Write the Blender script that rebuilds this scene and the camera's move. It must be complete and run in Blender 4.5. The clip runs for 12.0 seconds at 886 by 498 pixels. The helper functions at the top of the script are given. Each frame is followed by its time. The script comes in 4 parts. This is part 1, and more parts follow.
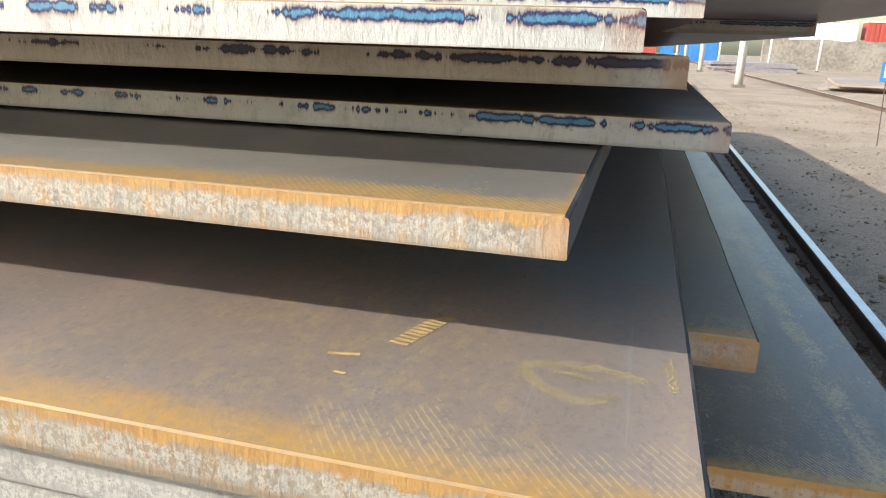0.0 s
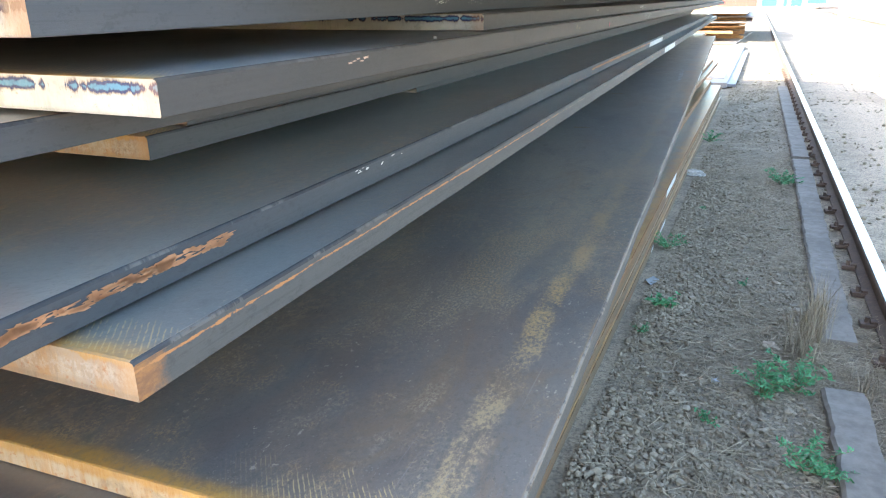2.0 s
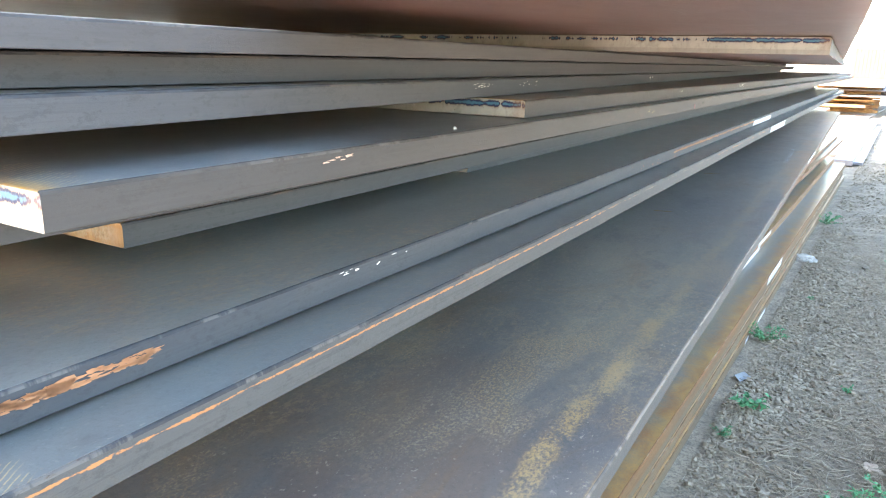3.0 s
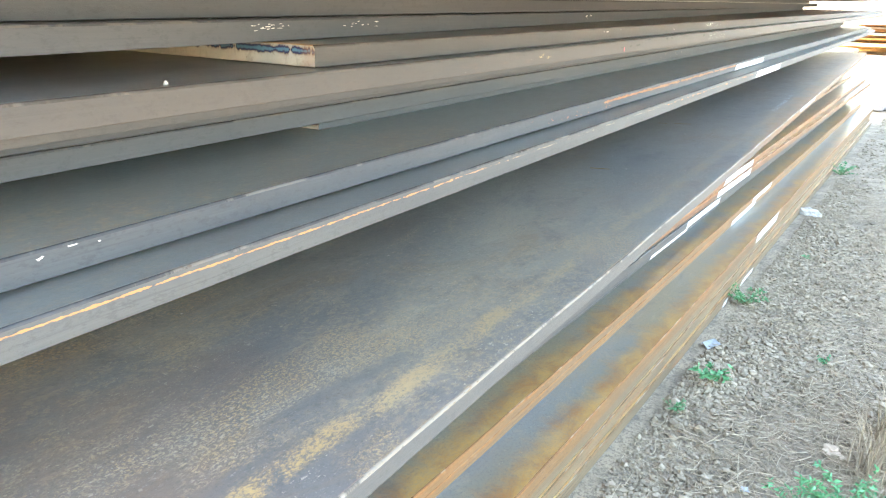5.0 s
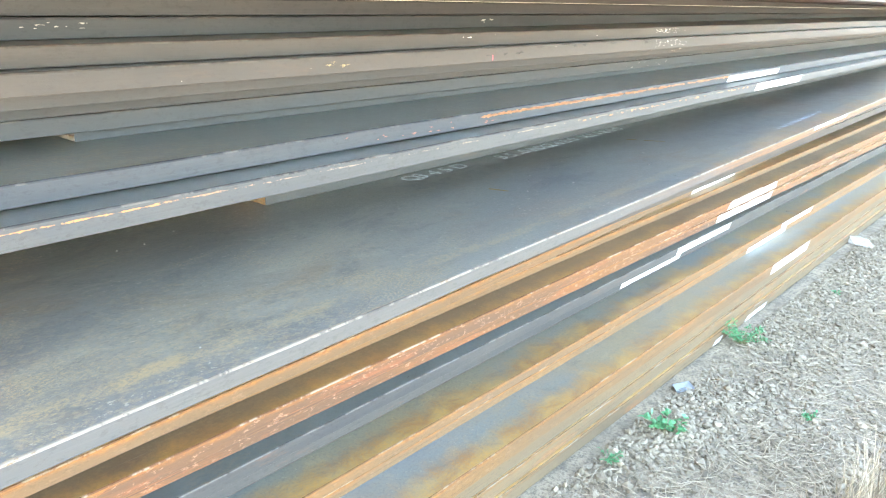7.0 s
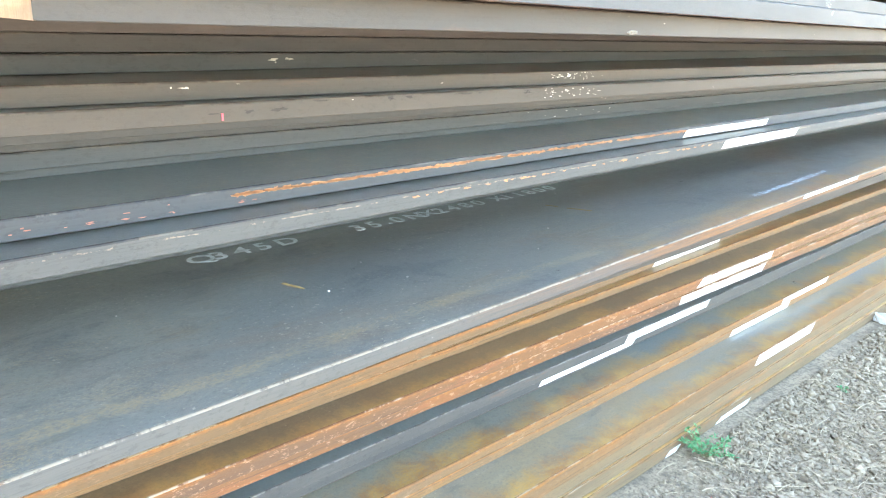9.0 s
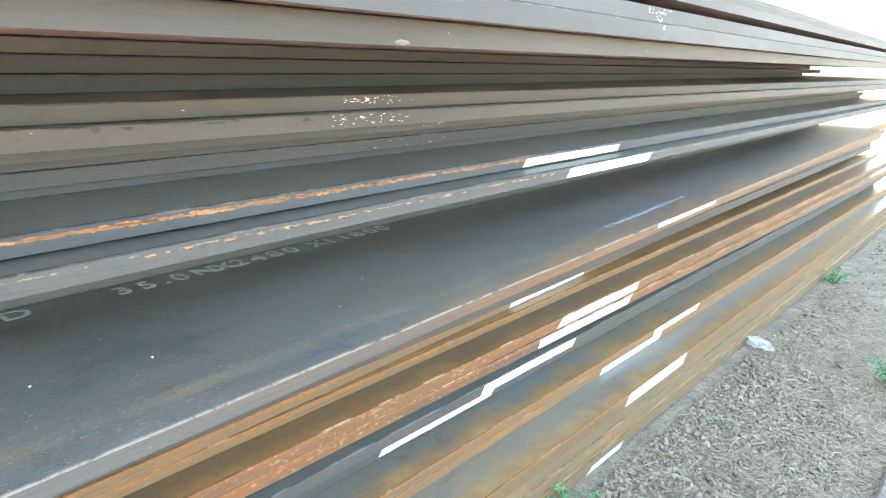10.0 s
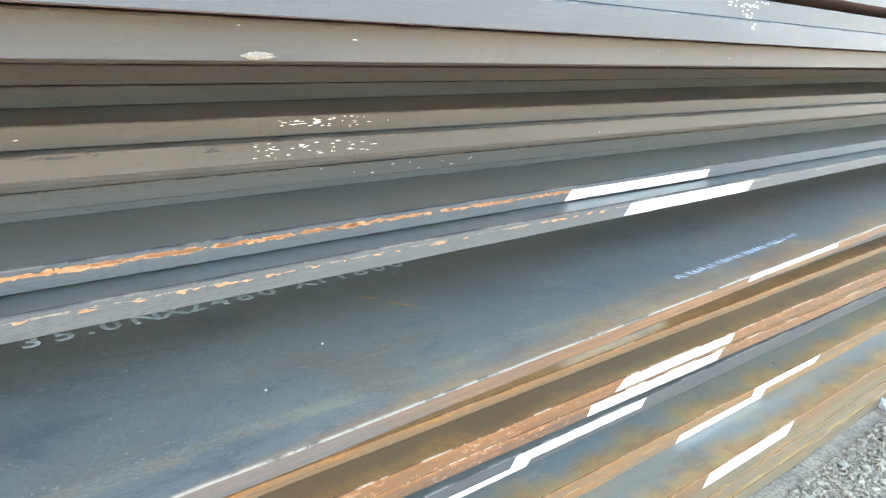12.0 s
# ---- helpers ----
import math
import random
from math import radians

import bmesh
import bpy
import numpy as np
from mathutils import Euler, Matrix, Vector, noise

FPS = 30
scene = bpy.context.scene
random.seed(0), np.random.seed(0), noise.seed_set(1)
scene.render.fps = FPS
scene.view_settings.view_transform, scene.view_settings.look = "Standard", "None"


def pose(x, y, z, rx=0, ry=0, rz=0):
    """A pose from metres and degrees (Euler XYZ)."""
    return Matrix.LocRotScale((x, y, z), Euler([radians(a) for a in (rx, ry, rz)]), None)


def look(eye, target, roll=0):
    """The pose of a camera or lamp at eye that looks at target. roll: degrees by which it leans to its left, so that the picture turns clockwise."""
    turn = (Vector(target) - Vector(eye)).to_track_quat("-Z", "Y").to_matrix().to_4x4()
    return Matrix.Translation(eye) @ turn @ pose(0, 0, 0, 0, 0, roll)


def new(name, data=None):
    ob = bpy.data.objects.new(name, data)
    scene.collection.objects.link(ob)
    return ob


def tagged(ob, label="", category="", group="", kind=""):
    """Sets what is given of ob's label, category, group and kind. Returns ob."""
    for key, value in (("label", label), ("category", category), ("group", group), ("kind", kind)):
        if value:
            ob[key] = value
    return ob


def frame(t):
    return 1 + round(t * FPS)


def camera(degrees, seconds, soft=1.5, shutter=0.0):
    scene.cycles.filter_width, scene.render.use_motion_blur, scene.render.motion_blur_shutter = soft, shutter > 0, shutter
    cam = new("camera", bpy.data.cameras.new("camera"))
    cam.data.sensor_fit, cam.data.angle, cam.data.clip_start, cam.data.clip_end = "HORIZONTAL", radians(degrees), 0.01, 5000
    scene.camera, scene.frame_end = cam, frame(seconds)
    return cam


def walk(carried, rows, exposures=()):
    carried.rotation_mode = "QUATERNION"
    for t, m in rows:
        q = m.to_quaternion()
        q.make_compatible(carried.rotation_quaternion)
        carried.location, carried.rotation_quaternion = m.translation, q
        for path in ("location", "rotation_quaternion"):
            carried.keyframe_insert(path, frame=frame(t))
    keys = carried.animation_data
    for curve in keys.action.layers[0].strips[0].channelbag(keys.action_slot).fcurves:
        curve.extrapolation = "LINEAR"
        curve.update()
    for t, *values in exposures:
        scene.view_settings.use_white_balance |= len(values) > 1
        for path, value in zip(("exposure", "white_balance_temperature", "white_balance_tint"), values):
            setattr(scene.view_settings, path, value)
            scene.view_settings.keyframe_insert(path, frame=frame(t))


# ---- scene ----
cam = camera(63.5, 12.0, soft=1.1)
PATH = [
    (0, (-0.103, -0.875, 1.526), (-0.593, 0.985, 0.976), 1.9),
    (0.5, (0.097, -0.792, 1.521), (-0.664, 0.983, 1.003), -2.0),
    (1, (0.34, -0.73, 1.521), (-0.552, 0.957, 0.922), 0.7),
    (1.5, (0.452, -0.629, 1.507), (-0.453, 1.022, 0.833), -6.3),
    (2, (0.475, -0.5, 1.514), (-0.241, 1.248, 0.856), -0.6),
    (2.5, (0.49, -0.404, 1.52), (-0.411, 1.26, 0.872), -2.5),
    (3, (0.556, -0.311, 1.56), (-0.436, 1.348, 1.044), 1.4),
    (5, (0.767, 0.112, 1.559), (-0.27, 1.688, 0.895), 1.0),
    (5.5, (0.859, 0.196, 1.573), (-0.349, 1.665, 0.953), -1.8),
    (6, (1.05, 0.342, 1.592), (-0.311, 1.655, 0.94), -0.7),
    (6.5, (1.134, 0.438, 1.589), (-0.13, 1.83, 0.907), -0.6),
    (7, (1.17, 0.691, 1.558), (-0.083, 2.106, 0.904), 1.0),
    (8.8, (1.184, 1.495, 1.613), (-0.248, 2.738, 0.98), 0.9),
    (9, (1.214, 1.572, 1.607), (-0.163, 2.886, 0.994), 2.4),
    (9.5, (1.185, 1.793, 1.603), (-0.087, 3.228, 1.036), 5.5),
    (10, (1.186, 1.988, 1.576), (-0.024, 3.493, 1.055), 1.8),
    (10.5, (1.233, 2.191, 1.616), (-0.111, 3.58, 1.102), 0.3),
    (11, (1.211, 2.319, 1.615), (-0.24, 3.575, 1.054), -1.6),
    (11.5, (1.137, 2.418, 1.629), (-0.281, 3.747, 1.155), 2.5),
    (12, (1.099, 2.52, 1.619), (-0.354, 3.774, 1.058), 2.3),
]

EXPOSURES = [(0.0, 1.0, 6400, 7), (0.5, 0.98, 6350, 7), (1.0, 1.55, 6250, 7), (1.5, 2.7, 6000, 7), (2.0, 3.1, 6350, 8), (2.5, 3.35, 6400, 9), (3.0, 3.8, 6600, 9), (5.0, 4.5, 7250, 9), (5.5, 4.72, 7200, 9), (7.0, 4.85, 7150, 8), (9.0, 4.65, 7150, 8), (10.0, 4.22, 7250, 8), (10.5, 4.22, 7250, 8), (11.0, 4.42, 7200, 8), (12.0, 4.42, 7150, 8)]
walk(cam, [(t, look(eye, target, roll)) for t, eye, target, roll in PATH], EXPOSURES)

# ---- light ----
SUN_TRAVEL = Vector((1.45, 0.94, -1.0))
world = bpy.data.worlds.new("world")
scene.world = world
world.use_nodes = True
wt = world.node_tree
sky = wt.nodes.new("ShaderNodeTexSky")
sky.sky_type = "NISHITA"
sky.sun_disc = False
sky.sun_elevation = math.atan2(1.0, math.hypot(1.45, 0.94))
sky.sun_rotation = math.atan2(-1.45, -0.94)
sky.dust_density = 2.5
sky.air_density = 1.2
wt.links.new(sky.outputs[0], wt.nodes["Background"].inputs[0])
wt.nodes["Background"].inputs[1].default_value = 0.15
sun_data = bpy.data.lights.new("sun", "SUN")
sun_data.energy = 3.6
sun_data.angle = radians(0.55)
sun_data.color = (1.0, 0.95, 0.88)
sun = new("sun", sun_data)
sun.matrix_world = look(-SUN_TRAVEL * 20, (0, 0, 0))


# ---- materials ----
class Nodes:
    """Short hand for building node trees."""

    def __init__(self, name, rough=0.6, metal=0.0):
        self.mat = bpy.data.materials.new(name)
        self.mat.use_nodes = True
        self.t = self.mat.node_tree
        self.b = self.t.nodes["Principled BSDF"]
        self.b.inputs["Roughness"].default_value = rough
        self.b.inputs["Metallic"].default_value = metal
        tc = self.t.nodes.new("ShaderNodeTexCoord")
        self.obj = tc.outputs["Object"]
        sep = self.t.nodes.new("ShaderNodeSeparateXYZ")
        self.t.links.new(self.obj, sep.inputs[0])
        self.x, self.y, self.z = sep.outputs
        info = self.t.nodes.new("ShaderNodeObjectInfo")
        self.rnd = info.outputs["Random"]

    def put(self, socket, v):
        if hasattr(v, "is_linked"):
            self.t.links.new(v, socket)
        else:
            socket.default_value = v

    def m(self, op, a, b=0.0, c=0.0, clamp=False):
        n = self.t.nodes.new("ShaderNodeMath")
        n.operation = op
        n.use_clamp = clamp
        for i, v in enumerate((a, b, c)):
            self.put(n.inputs[i], v)
        return n.outputs[0]

    def vec(self, sx=1, sy=1, sz=1, shift=True):
        n = self.t.nodes.new("ShaderNodeMapping")
        self.t.links.new(self.obj, n.inputs["Vector"])
        n.inputs["Scale"].default_value = (sx, sy, sz)
        if shift:
            c = self.t.nodes.new("ShaderNodeCombineXYZ")
            k = self.m("MULTIPLY", self.rnd, 37.0)
            for i in range(3):
                self.t.links.new(k, c.inputs[i])
            self.t.links.new(c.outputs[0], n.inputs["Location"])
        return n.outputs[0]

    def noise(self, scale, vec=None, detail=4.0, rough=0.6, distort=0.0):
        n = self.t.nodes.new("ShaderNodeTexNoise")
        n.inputs["Scale"].default_value = scale
        n.inputs["Detail"].default_value = detail
        n.inputs["Roughness"].default_value = rough
        n.inputs["Distortion"].default_value = distort
        self.t.links.new(vec if vec is not None else self.vec(), n.inputs["Vector"])
        return n.outputs[0]

    def step(self, v, lo, hi):
        n = self.t.nodes.new("ShaderNodeMapRange")
        n.interpolation_type = "SMOOTHSTEP"
        self.put(n.inputs[0], v)
        n.inputs[1].default_value, n.inputs[2].default_value = lo, hi
        return n.outputs[0]

    def mix(self, f, a, b):
        n = self.t.nodes.new("ShaderNodeMix")
        n.data_type = "RGBA"
        self.put(n.inputs[0], f)
        for s, v in ((n.inputs[6], a), (n.inputs[7], b)):
            if hasattr(v, "is_linked"):
                self.t.links.new(v, s)
            else:
                s.default_value = (*v, 1)
        return n.outputs[2]

    def done(self, colour, rough=None, bump=None, strength=0.3, dist=0.002):
        if hasattr(colour, "is_linked"):
            self.t.links.new(colour, self.b.inputs["Base Color"])
        else:
            self.b.inputs["Base Color"].default_value = (*colour, 1)
        if rough is not None:
            self.put(self.b.inputs["Roughness"], rough)
        if bump is not None:
            n = self.t.nodes.new("ShaderNodeBump")
            n.inputs["Strength"].default_value = strength
            n.inputs["Distance"].default_value = dist
            self.t.links.new(bump, n.inputs["Height"])
            self.t.links.new(n.outputs[0], self.b.inputs["Normal"])
        return self.mat


OCHRE = (0.43, 0.25, 0.075)
ORANGE = (0.36, 0.16, 0.05)
RUST = (0.22, 0.075, 0.035)


def steel_top(name, base, second, dust=(0.27, 0.2, 0.12), dusty=0.5, edge=0.012, front=0.05, edge_col=ORANGE, stripe=None, hatch=0.0, far=0.0, blush=0.3, edge_amount=0.9, red=0.0, ior=2.3):
    """Rolled face of a plate: mill scale with dust, scratches and rust bands along the cut edges; red: sunlit front end
    put into the colour.
    """
    n = Nodes(name, 0.5, 0.2)
    long_vec = n.vec(1.0, 0.3, 1.0)
    big = n.noise(2.6, long_vec, 6, 0.6, 0.4)
    mid = n.noise(11.0, n.vec(1.0, 0.55, 1.0), 7, 0.68, 0.6)
    fine = n.noise(120.0, n.vec(1, 0.8, 1), 6, 0.75)
    col = n.mix(n.step(big, 0.36, 0.64), base, second)
    col = n.mix(n.m("MULTIPLY", n.step(mid, 0.52, 0.72), 0.45), col, tuple(c * 1.55 for c in second))
    col = n.mix(n.m("MULTIPLY", n.m("SUBTRACT", 1.0, n.step(mid, 0.30, 0.47)), 0.5), col, tuple(c * 0.5 for c in base))
    if stripe is not None:
        # darker, bluer tone towards the front end, with a noisy limit
        bare = n.m("SUBTRACT", 1.0, n.step(n.m("ADD", n.y, n.m("MULTIPLY", n.m("SUBTRACT", big, 0.5), 3.0)), 0.5, 1.7))
        col = n.mix(n.m("MULTIPLY", bare, 0.5), col, (0.068, 0.068, 0.082))
    if stripe is not None:
        sound = n.step(n.m("ADD", n.y, n.m("MULTIPLY", n.m("SUBTRACT", big, 0.5), 2.0)), 1.5, 2.7)
        col = n.mix(n.m("MULTIPLY", sound, 0.36), col, (0.082, 0.098, 0.112))
        stained = n.m("MULTIPLY", n.step(n.noise(5.5, n.vec(1.0, 0.4, 1.0), 8, 0.74, 0.7), 0.53, 0.66), 0.55)
        col = n.mix(stained, col, (0.175, 0.125, 0.078))
        deep = n.m("MULTIPLY", n.step(n.noise(7.5, n.vec(1.0, 0.5, 1.0), 8, 0.76, 0.5), 0.54, 0.64), 0.42)
        col = n.mix(deep, col, (0.052, 0.062, 0.078))
        scuff = n.m("MULTIPLY", n.m("MULTIPLY", n.step(n.noise(26.0, n.vec(1.0, 0.6, 1.0), 8, 0.8, 0.6), 0.60, 0.65), n.step(n.x, -0.5, -0.12)), sound)
        col = n.mix(n.m("MULTIPLY", scuff, 0.4), col, (0.30, 0.30, 0.29))
    rusty = n.m("MULTIPLY", n.step(n.noise(1.7, long_vec, 7, 0.7, 0.8), 0.52, 0.68), blush)
    col = n.mix(rusty, col, (0.21, 0.125, 0.07))
    # sunlight in the colour: front end warmer and lighter up to the shadow line
    if red > 0:
        near = n.m("SUBTRACT", 1.0, n.step(n.m("ADD", n.y, n.m("MULTIPLY", n.m("SUBTRACT", mid, 0.5), 0.35)), 0.22, 0.46))
        col = n.mix(n.m("MULTIPLY", near, red), col, n.mix(n.step(big, 0.4, 0.6), (0.37, 0.245, 0.185), (0.275, 0.21, 0.17)))
    grain = n.m("MULTIPLY", n.m("SUBTRACT", 1.0, n.step(fine, 0.36, 0.5)), 0.35)
    col = n.mix(grain, col, tuple(c * 0.45 for c in base))
    zone = n.step(n.noise(3.4, n.vec(1.0, 0.45, 1.0), 6, 0.65, 0.5), 0.44, 0.62)
    dmask = n.m("MULTIPLY", n.m("MULTIPLY", zone, n.step(n.noise(85.0, n.vec(1, 0.6, 1), 6, 0.8), 0.48, 0.60)), dusty)
    if stripe is not None:
        dmask = n.m("MULTIPLY", dmask, n.m("SUBTRACT", 1.0, n.m("MULTIPLY", n.step(n.y, 1.2, 2.6), 0.65)))
    speck = n.m("MULTIPLY", n.step(n.noise(75.0, n.vec(1, 0.7, 1), 4, 0.75), 0.665, 0.70), min(1.0, dusty * 1.2))
    col = n.mix(n.m("MAXIMUM", dmask, speck), col, dust)
    crumb = n.m("MULTIPLY", n.step(n.noise(150.0, n.vec(1, 0.6, 1), 3, 0.6), 0.63, 0.67), n.step(n.noise(7.0, n.vec(1.0, 0.22, 1.0), 6, 0.7), 0.46, 0.58))
    col = n.mix(n.m("MULTIPLY", crumb, min(1.0, dusty * 1.1)), col, (0.46, 0.42, 0.34))
    if stripe is not None:
        patch = n.m("MULTIPLY", n.step(n.noise(4.5, n.vec(1.0, 0.4, 1.0), 6, 0.7, 0.6), 0.47, 0.60), n.m("SUBTRACT", 1.0, n.step(n.y, 1.3, 2.4)))
        crust = n.m("MULTIPLY", patch, n.step(n.noise(230.0, n.vec(1, 0.6, 1), 5, 0.8), 0.47, 0.58))
        col = n.mix(n.m("MULTIPLY", crust, 0.85), col, n.mix(n.step(mid, 0.42, 0.6), (0.36, 0.26, 0.14), (0.33, 0.28, 0.20)))
    peel = n.m("MULTIPLY", n.step(n.noise(310.0, n.vec(1, 0.7, 1), 3, 0.7), 0.60, 0.66), n.step(n.noise(5.0, n.vec(1, 0.5, 1), 6, 0.7), 0.42, 0.62))
    col = n.mix(n.m("MULTIPLY", peel, 0.4), col, tuple(min(0.5, c * 2.1) for c in second))
    pock = n.m("MULTIPLY", n.step(n.noise(240.0, n.vec(1.1, 0.8, 1), 3, 0.7), 0.62, 0.67), 0.45)
    col = n.mix(pock, col, tuple(c * 0.35 for c in base))
    scratch = n.m("MULTIPLY", n.step(n.noise(1.0, n.vec(170, 2.2, 1), 3, 0.6), 0.66, 0.72), n.m("MULTIPLY", n.step(big, 0.4, 0.6), 0.28))
    col = n.mix(scratch, col, (0.33, 0.34, 0.34))
    if stripe is not None:
        off = n.m("ABSOLUTE", n.m("ADD", n.m("SUBTRACT", n.x, stripe), n.m("MULTIPLY", n.m("SUBTRACT", n.noise(2.5, n.vec(0.2, 1, 1)), 0.5), 0.07)))
        band = n.m("SUBTRACT", 1.0, n.step(n.m("SUBTRACT", off, n.m("MULTIPLY", n.m("SUBTRACT", fine, 0.5), 0.05)), 0.010, 0.026))
        band = n.m("MULTIPLY", band, n.m("SUBTRACT", 1.0, n.m("MULTIPLY", n.step(n.y, 0.4, 1.8), 0.64)))
        band = n.m("MULTIPLY", band, n.step(n.m("ADD", n.m("MULTIPLY", mid, 0.5), n.m("MULTIPLY", n.noise(190.0, n.vec(1, 0.6, 1), 6, 0.82), 0.5)), 0.44, 0.56))
        col = n.mix(n.m("MULTIPLY", band, 0.85), col, n.mix(n.step(big, 0.4, 0.6), (0.47, 0.31, 0.12), (0.40, 0.30, 0.17)))
    wob = n.noise(7.0, n.vec(0.6, 1, 1), 7, 0.72)
    ex = n.m("DIVIDE", n.m("MULTIPLY", n.x, -1.0), max(edge, 0.001) * 2.0)
    if far > 0:
        grow = n.step(n.y, far - 0.6, far + 1.0)
        ex = n.m("DIVIDE", ex, n.m("ADD", 1.0, n.m("MULTIPLY", grow, 16.0)))
    emask = n.m("SUBTRACT", 1.0, n.step(n.m("SUBTRACT", ex, n.m("MULTIPLY", n.m("SUBTRACT", wob, 0.5), 2.6)), 0.0, 1.15))
    emask = n.m("MULTIPLY", emask, n.m("ADD", 0.65, n.m("MULTIPLY", n.step(fine, 0.4, 0.6), 0.35)))
    col = n.mix(n.m("MULTIPLY", emask, edge_amount), col, n.mix(n.step(mid, 0.35, 0.65), edge_col, OCHRE))
    if front > 0:
        fy = n.m("DIVIDE", n.y, front)
        fmask = n.m("SUBTRACT", 1.0, n.step(n.m("SUBTRACT", fy, n.m("MULTIPLY", n.m("SUBTRACT", wob, 0.5), 1.6)), 0.2, 1.1))
        fmask = n.m("MULTIPLY", fmask, n.m("ADD", 0.6, n.m("MULTIPLY", n.step(fine, 0.38, 0.6), 0.4)))
        col = n.mix(n.m("MULTIPLY", fmask, 0.95), col, n.mix(n.step(mid, 0.35, 0.65), (0.44, 0.25, 0.055), OCHRE))
    if hatch > 0:
        wave = n.t.nodes.new("ShaderNodeTexWave")
        wave.inputs["Scale"].default_value = 58.0
        wave.inputs["Distortion"].default_value = 1.3
        wave.inputs["Detail"].default_value = 2.0
        wave.inputs["Detail Scale"].default_value = 1.5
        mp = n.t.nodes.new("ShaderNodeMapping")
        mp.inputs["Rotation"].default_value = (0, 0, radians(-36))
        n.t.links.new(n.obj, mp.inputs["Vector"])
        n.t.links.new(mp.outputs[0], wave.inputs["Vector"])
        zone = n.m("SUBTRACT", 1.0, n.step(n.m("ADD", n.y, n.m("MULTIPLY", n.m("SUBTRACT", n.noise(45.0, n.vec(1, 0.02, 1), 2), 0.5), 0.12)), hatch * 0.8, hatch))
        zone = n.m("MULTIPLY", zone, n.m("MULTIPLY", n.step(n.x, -0.36, -0.2), n.step(n.y, 0.004, 0.008)))
        lines = n.m("MULTIPLY", n.m("MULTIPLY", n.m("MULTIPLY", n.step(wave.outputs[0], 0.74, 0.94), n.step(mid, 0.36, 0.5)), zone), n.step(fine, 0.4, 0.52))
        col = n.mix(n.m("MULTIPLY", lines, 0.85), col, (0.48, 0.36, 0.17))
    rough = n.m("ADD", 0.2, n.m("MULTIPLY", mid, 0.26))
    n.b.inputs["IOR"].default_value = ior
    return n.done(col, rough, n.m("ADD", fine, n.m("MULTIPLY", mid, 1.2)), 0.35, 0.0012)


def steel_side(name, base, second, rust=0.3, rust_col=ORANGE, line=None, thick=0.035, flaky=0.0, far=None, rim=0.0, tip=0.0):
    """Long edge of a plate; line: height share of a flaky rust line."""
    n = Nodes(name, 0.6, 0.12)
    big = n.noise(5.0, n.vec(1.0, 0.14, 1.0), 6, 0.65)
    fine = n.noise(110.0, n.vec(1, 0.5, 1), 6, 0.75)
    streak = n.noise(1.0, n.vec(1.0, 5.0, 230.0), 4, 0.65, 0.5)
    col = n.mix(n.step(big, 0.36, 0.64), base, second)
    col = n.mix(n.m("MULTIPLY", n.m("MULTIPLY", n.step(streak, 0.52, 0.66), n.step(big, 0.4, 0.6)), 0.28), col, tuple(c * 0.6 for c in base))
    col = n.mix(n.m("MULTIPLY", n.m("SUBTRACT", 1.0, n.step(streak, 0.34, 0.45)), 0.10), col, tuple(min(0.6, c * 1.5) for c in second))
    col = n.mix(n.m("MULTIPLY", n.m("SUBTRACT", 1.0, n.step(fine, 0.36, 0.5)), 0.35), col, tuple(c * 0.5 for c in base))
    rmask = n.m("MULTIPLY", n.step(n.noise(8.0, n.vec(1.0, 0.22, 1.6), 7, 0.72), 0.62 - 0.3 * rust, 0.78 - 0.3 * rust), min(1.0, rust * 1.6))
    col = n.mix(rmask, col, n.mix(n.step(fine, 0.4, 0.6), rust_col, RUST))
    smudge = n.m("MULTIPLY", n.step(n.noise(3.0, n.vec(1, 0.6, 0.4), 6, 0.7), 0.6, 0.72), 0.5)
    col = n.mix(smudge, col, tuple(c * 0.6 for c in second))
    chalky = n.m("MULTIPLY", n.step(n.noise(30.0, n.vec(1, 0.35, 1), 7, 0.8), 0.68, 0.74), 0.4)
    col = n.mix(chalky, col, (0.42, 0.39, 0.34))
    if far is not None:
        grow = n.step(n.m("ADD", n.y, n.m("MULTIPLY", n.m("SUBTRACT", big, 0.5), 2.0)), far - 0.6, far + 0.5)
        col = n.mix(n.m("MULTIPLY", grow, 0.85), col, n.mix(n.step(streak, 0.4, 0.6), (0.155, 0.072, 0.027), (0.088, 0.05, 0.03)))
    nose = n.m("SUBTRACT", 1.0, n.step(n.m("ADD", n.y, n.m("MULTIPLY", n.m("SUBTRACT", n.noise(30.0, n.vec(), 6, 0.75), 0.5), 0.09)), 0.008, 0.045))
    col = n.mix(n.m("MULTIPLY", nose, tip), col, n.mix(n.step(fine, 0.4, 0.6), (0.33, 0.15, 0.045), (0.22, 0.10, 0.04)))
    if rim > 0:
        drop = n.m("ADD", n.m("MULTIPLY", n.z, -1.0), n.m("MULTIPLY", n.m("SUBTRACT", n.noise(16.0, n.vec(1, 0.4, 1), 7, 0.75), 0.5), 0.05))
        lip = n.m("SUBTRACT", 1.0, n.step(drop, 0.002, 0.016))
        col = n.mix(n.m("MULTIPLY", lip, rim), col, n.mix(n.step(fine, 0.4, 0.6), (0.27, 0.115, 0.03), (0.18, 0.075, 0.028)))
        groove = n.m("MULTIPLY", n.step(n.noise(1.0, n.vec(1.0, 1.2, 420.0), 2, 0.5), 0.60, 0.66), n.step(big, 0.38, 0.5))
        col = n.mix(n.m("MULTIPLY", groove, 0.7), col, (0.05, 0.035, 0.03))
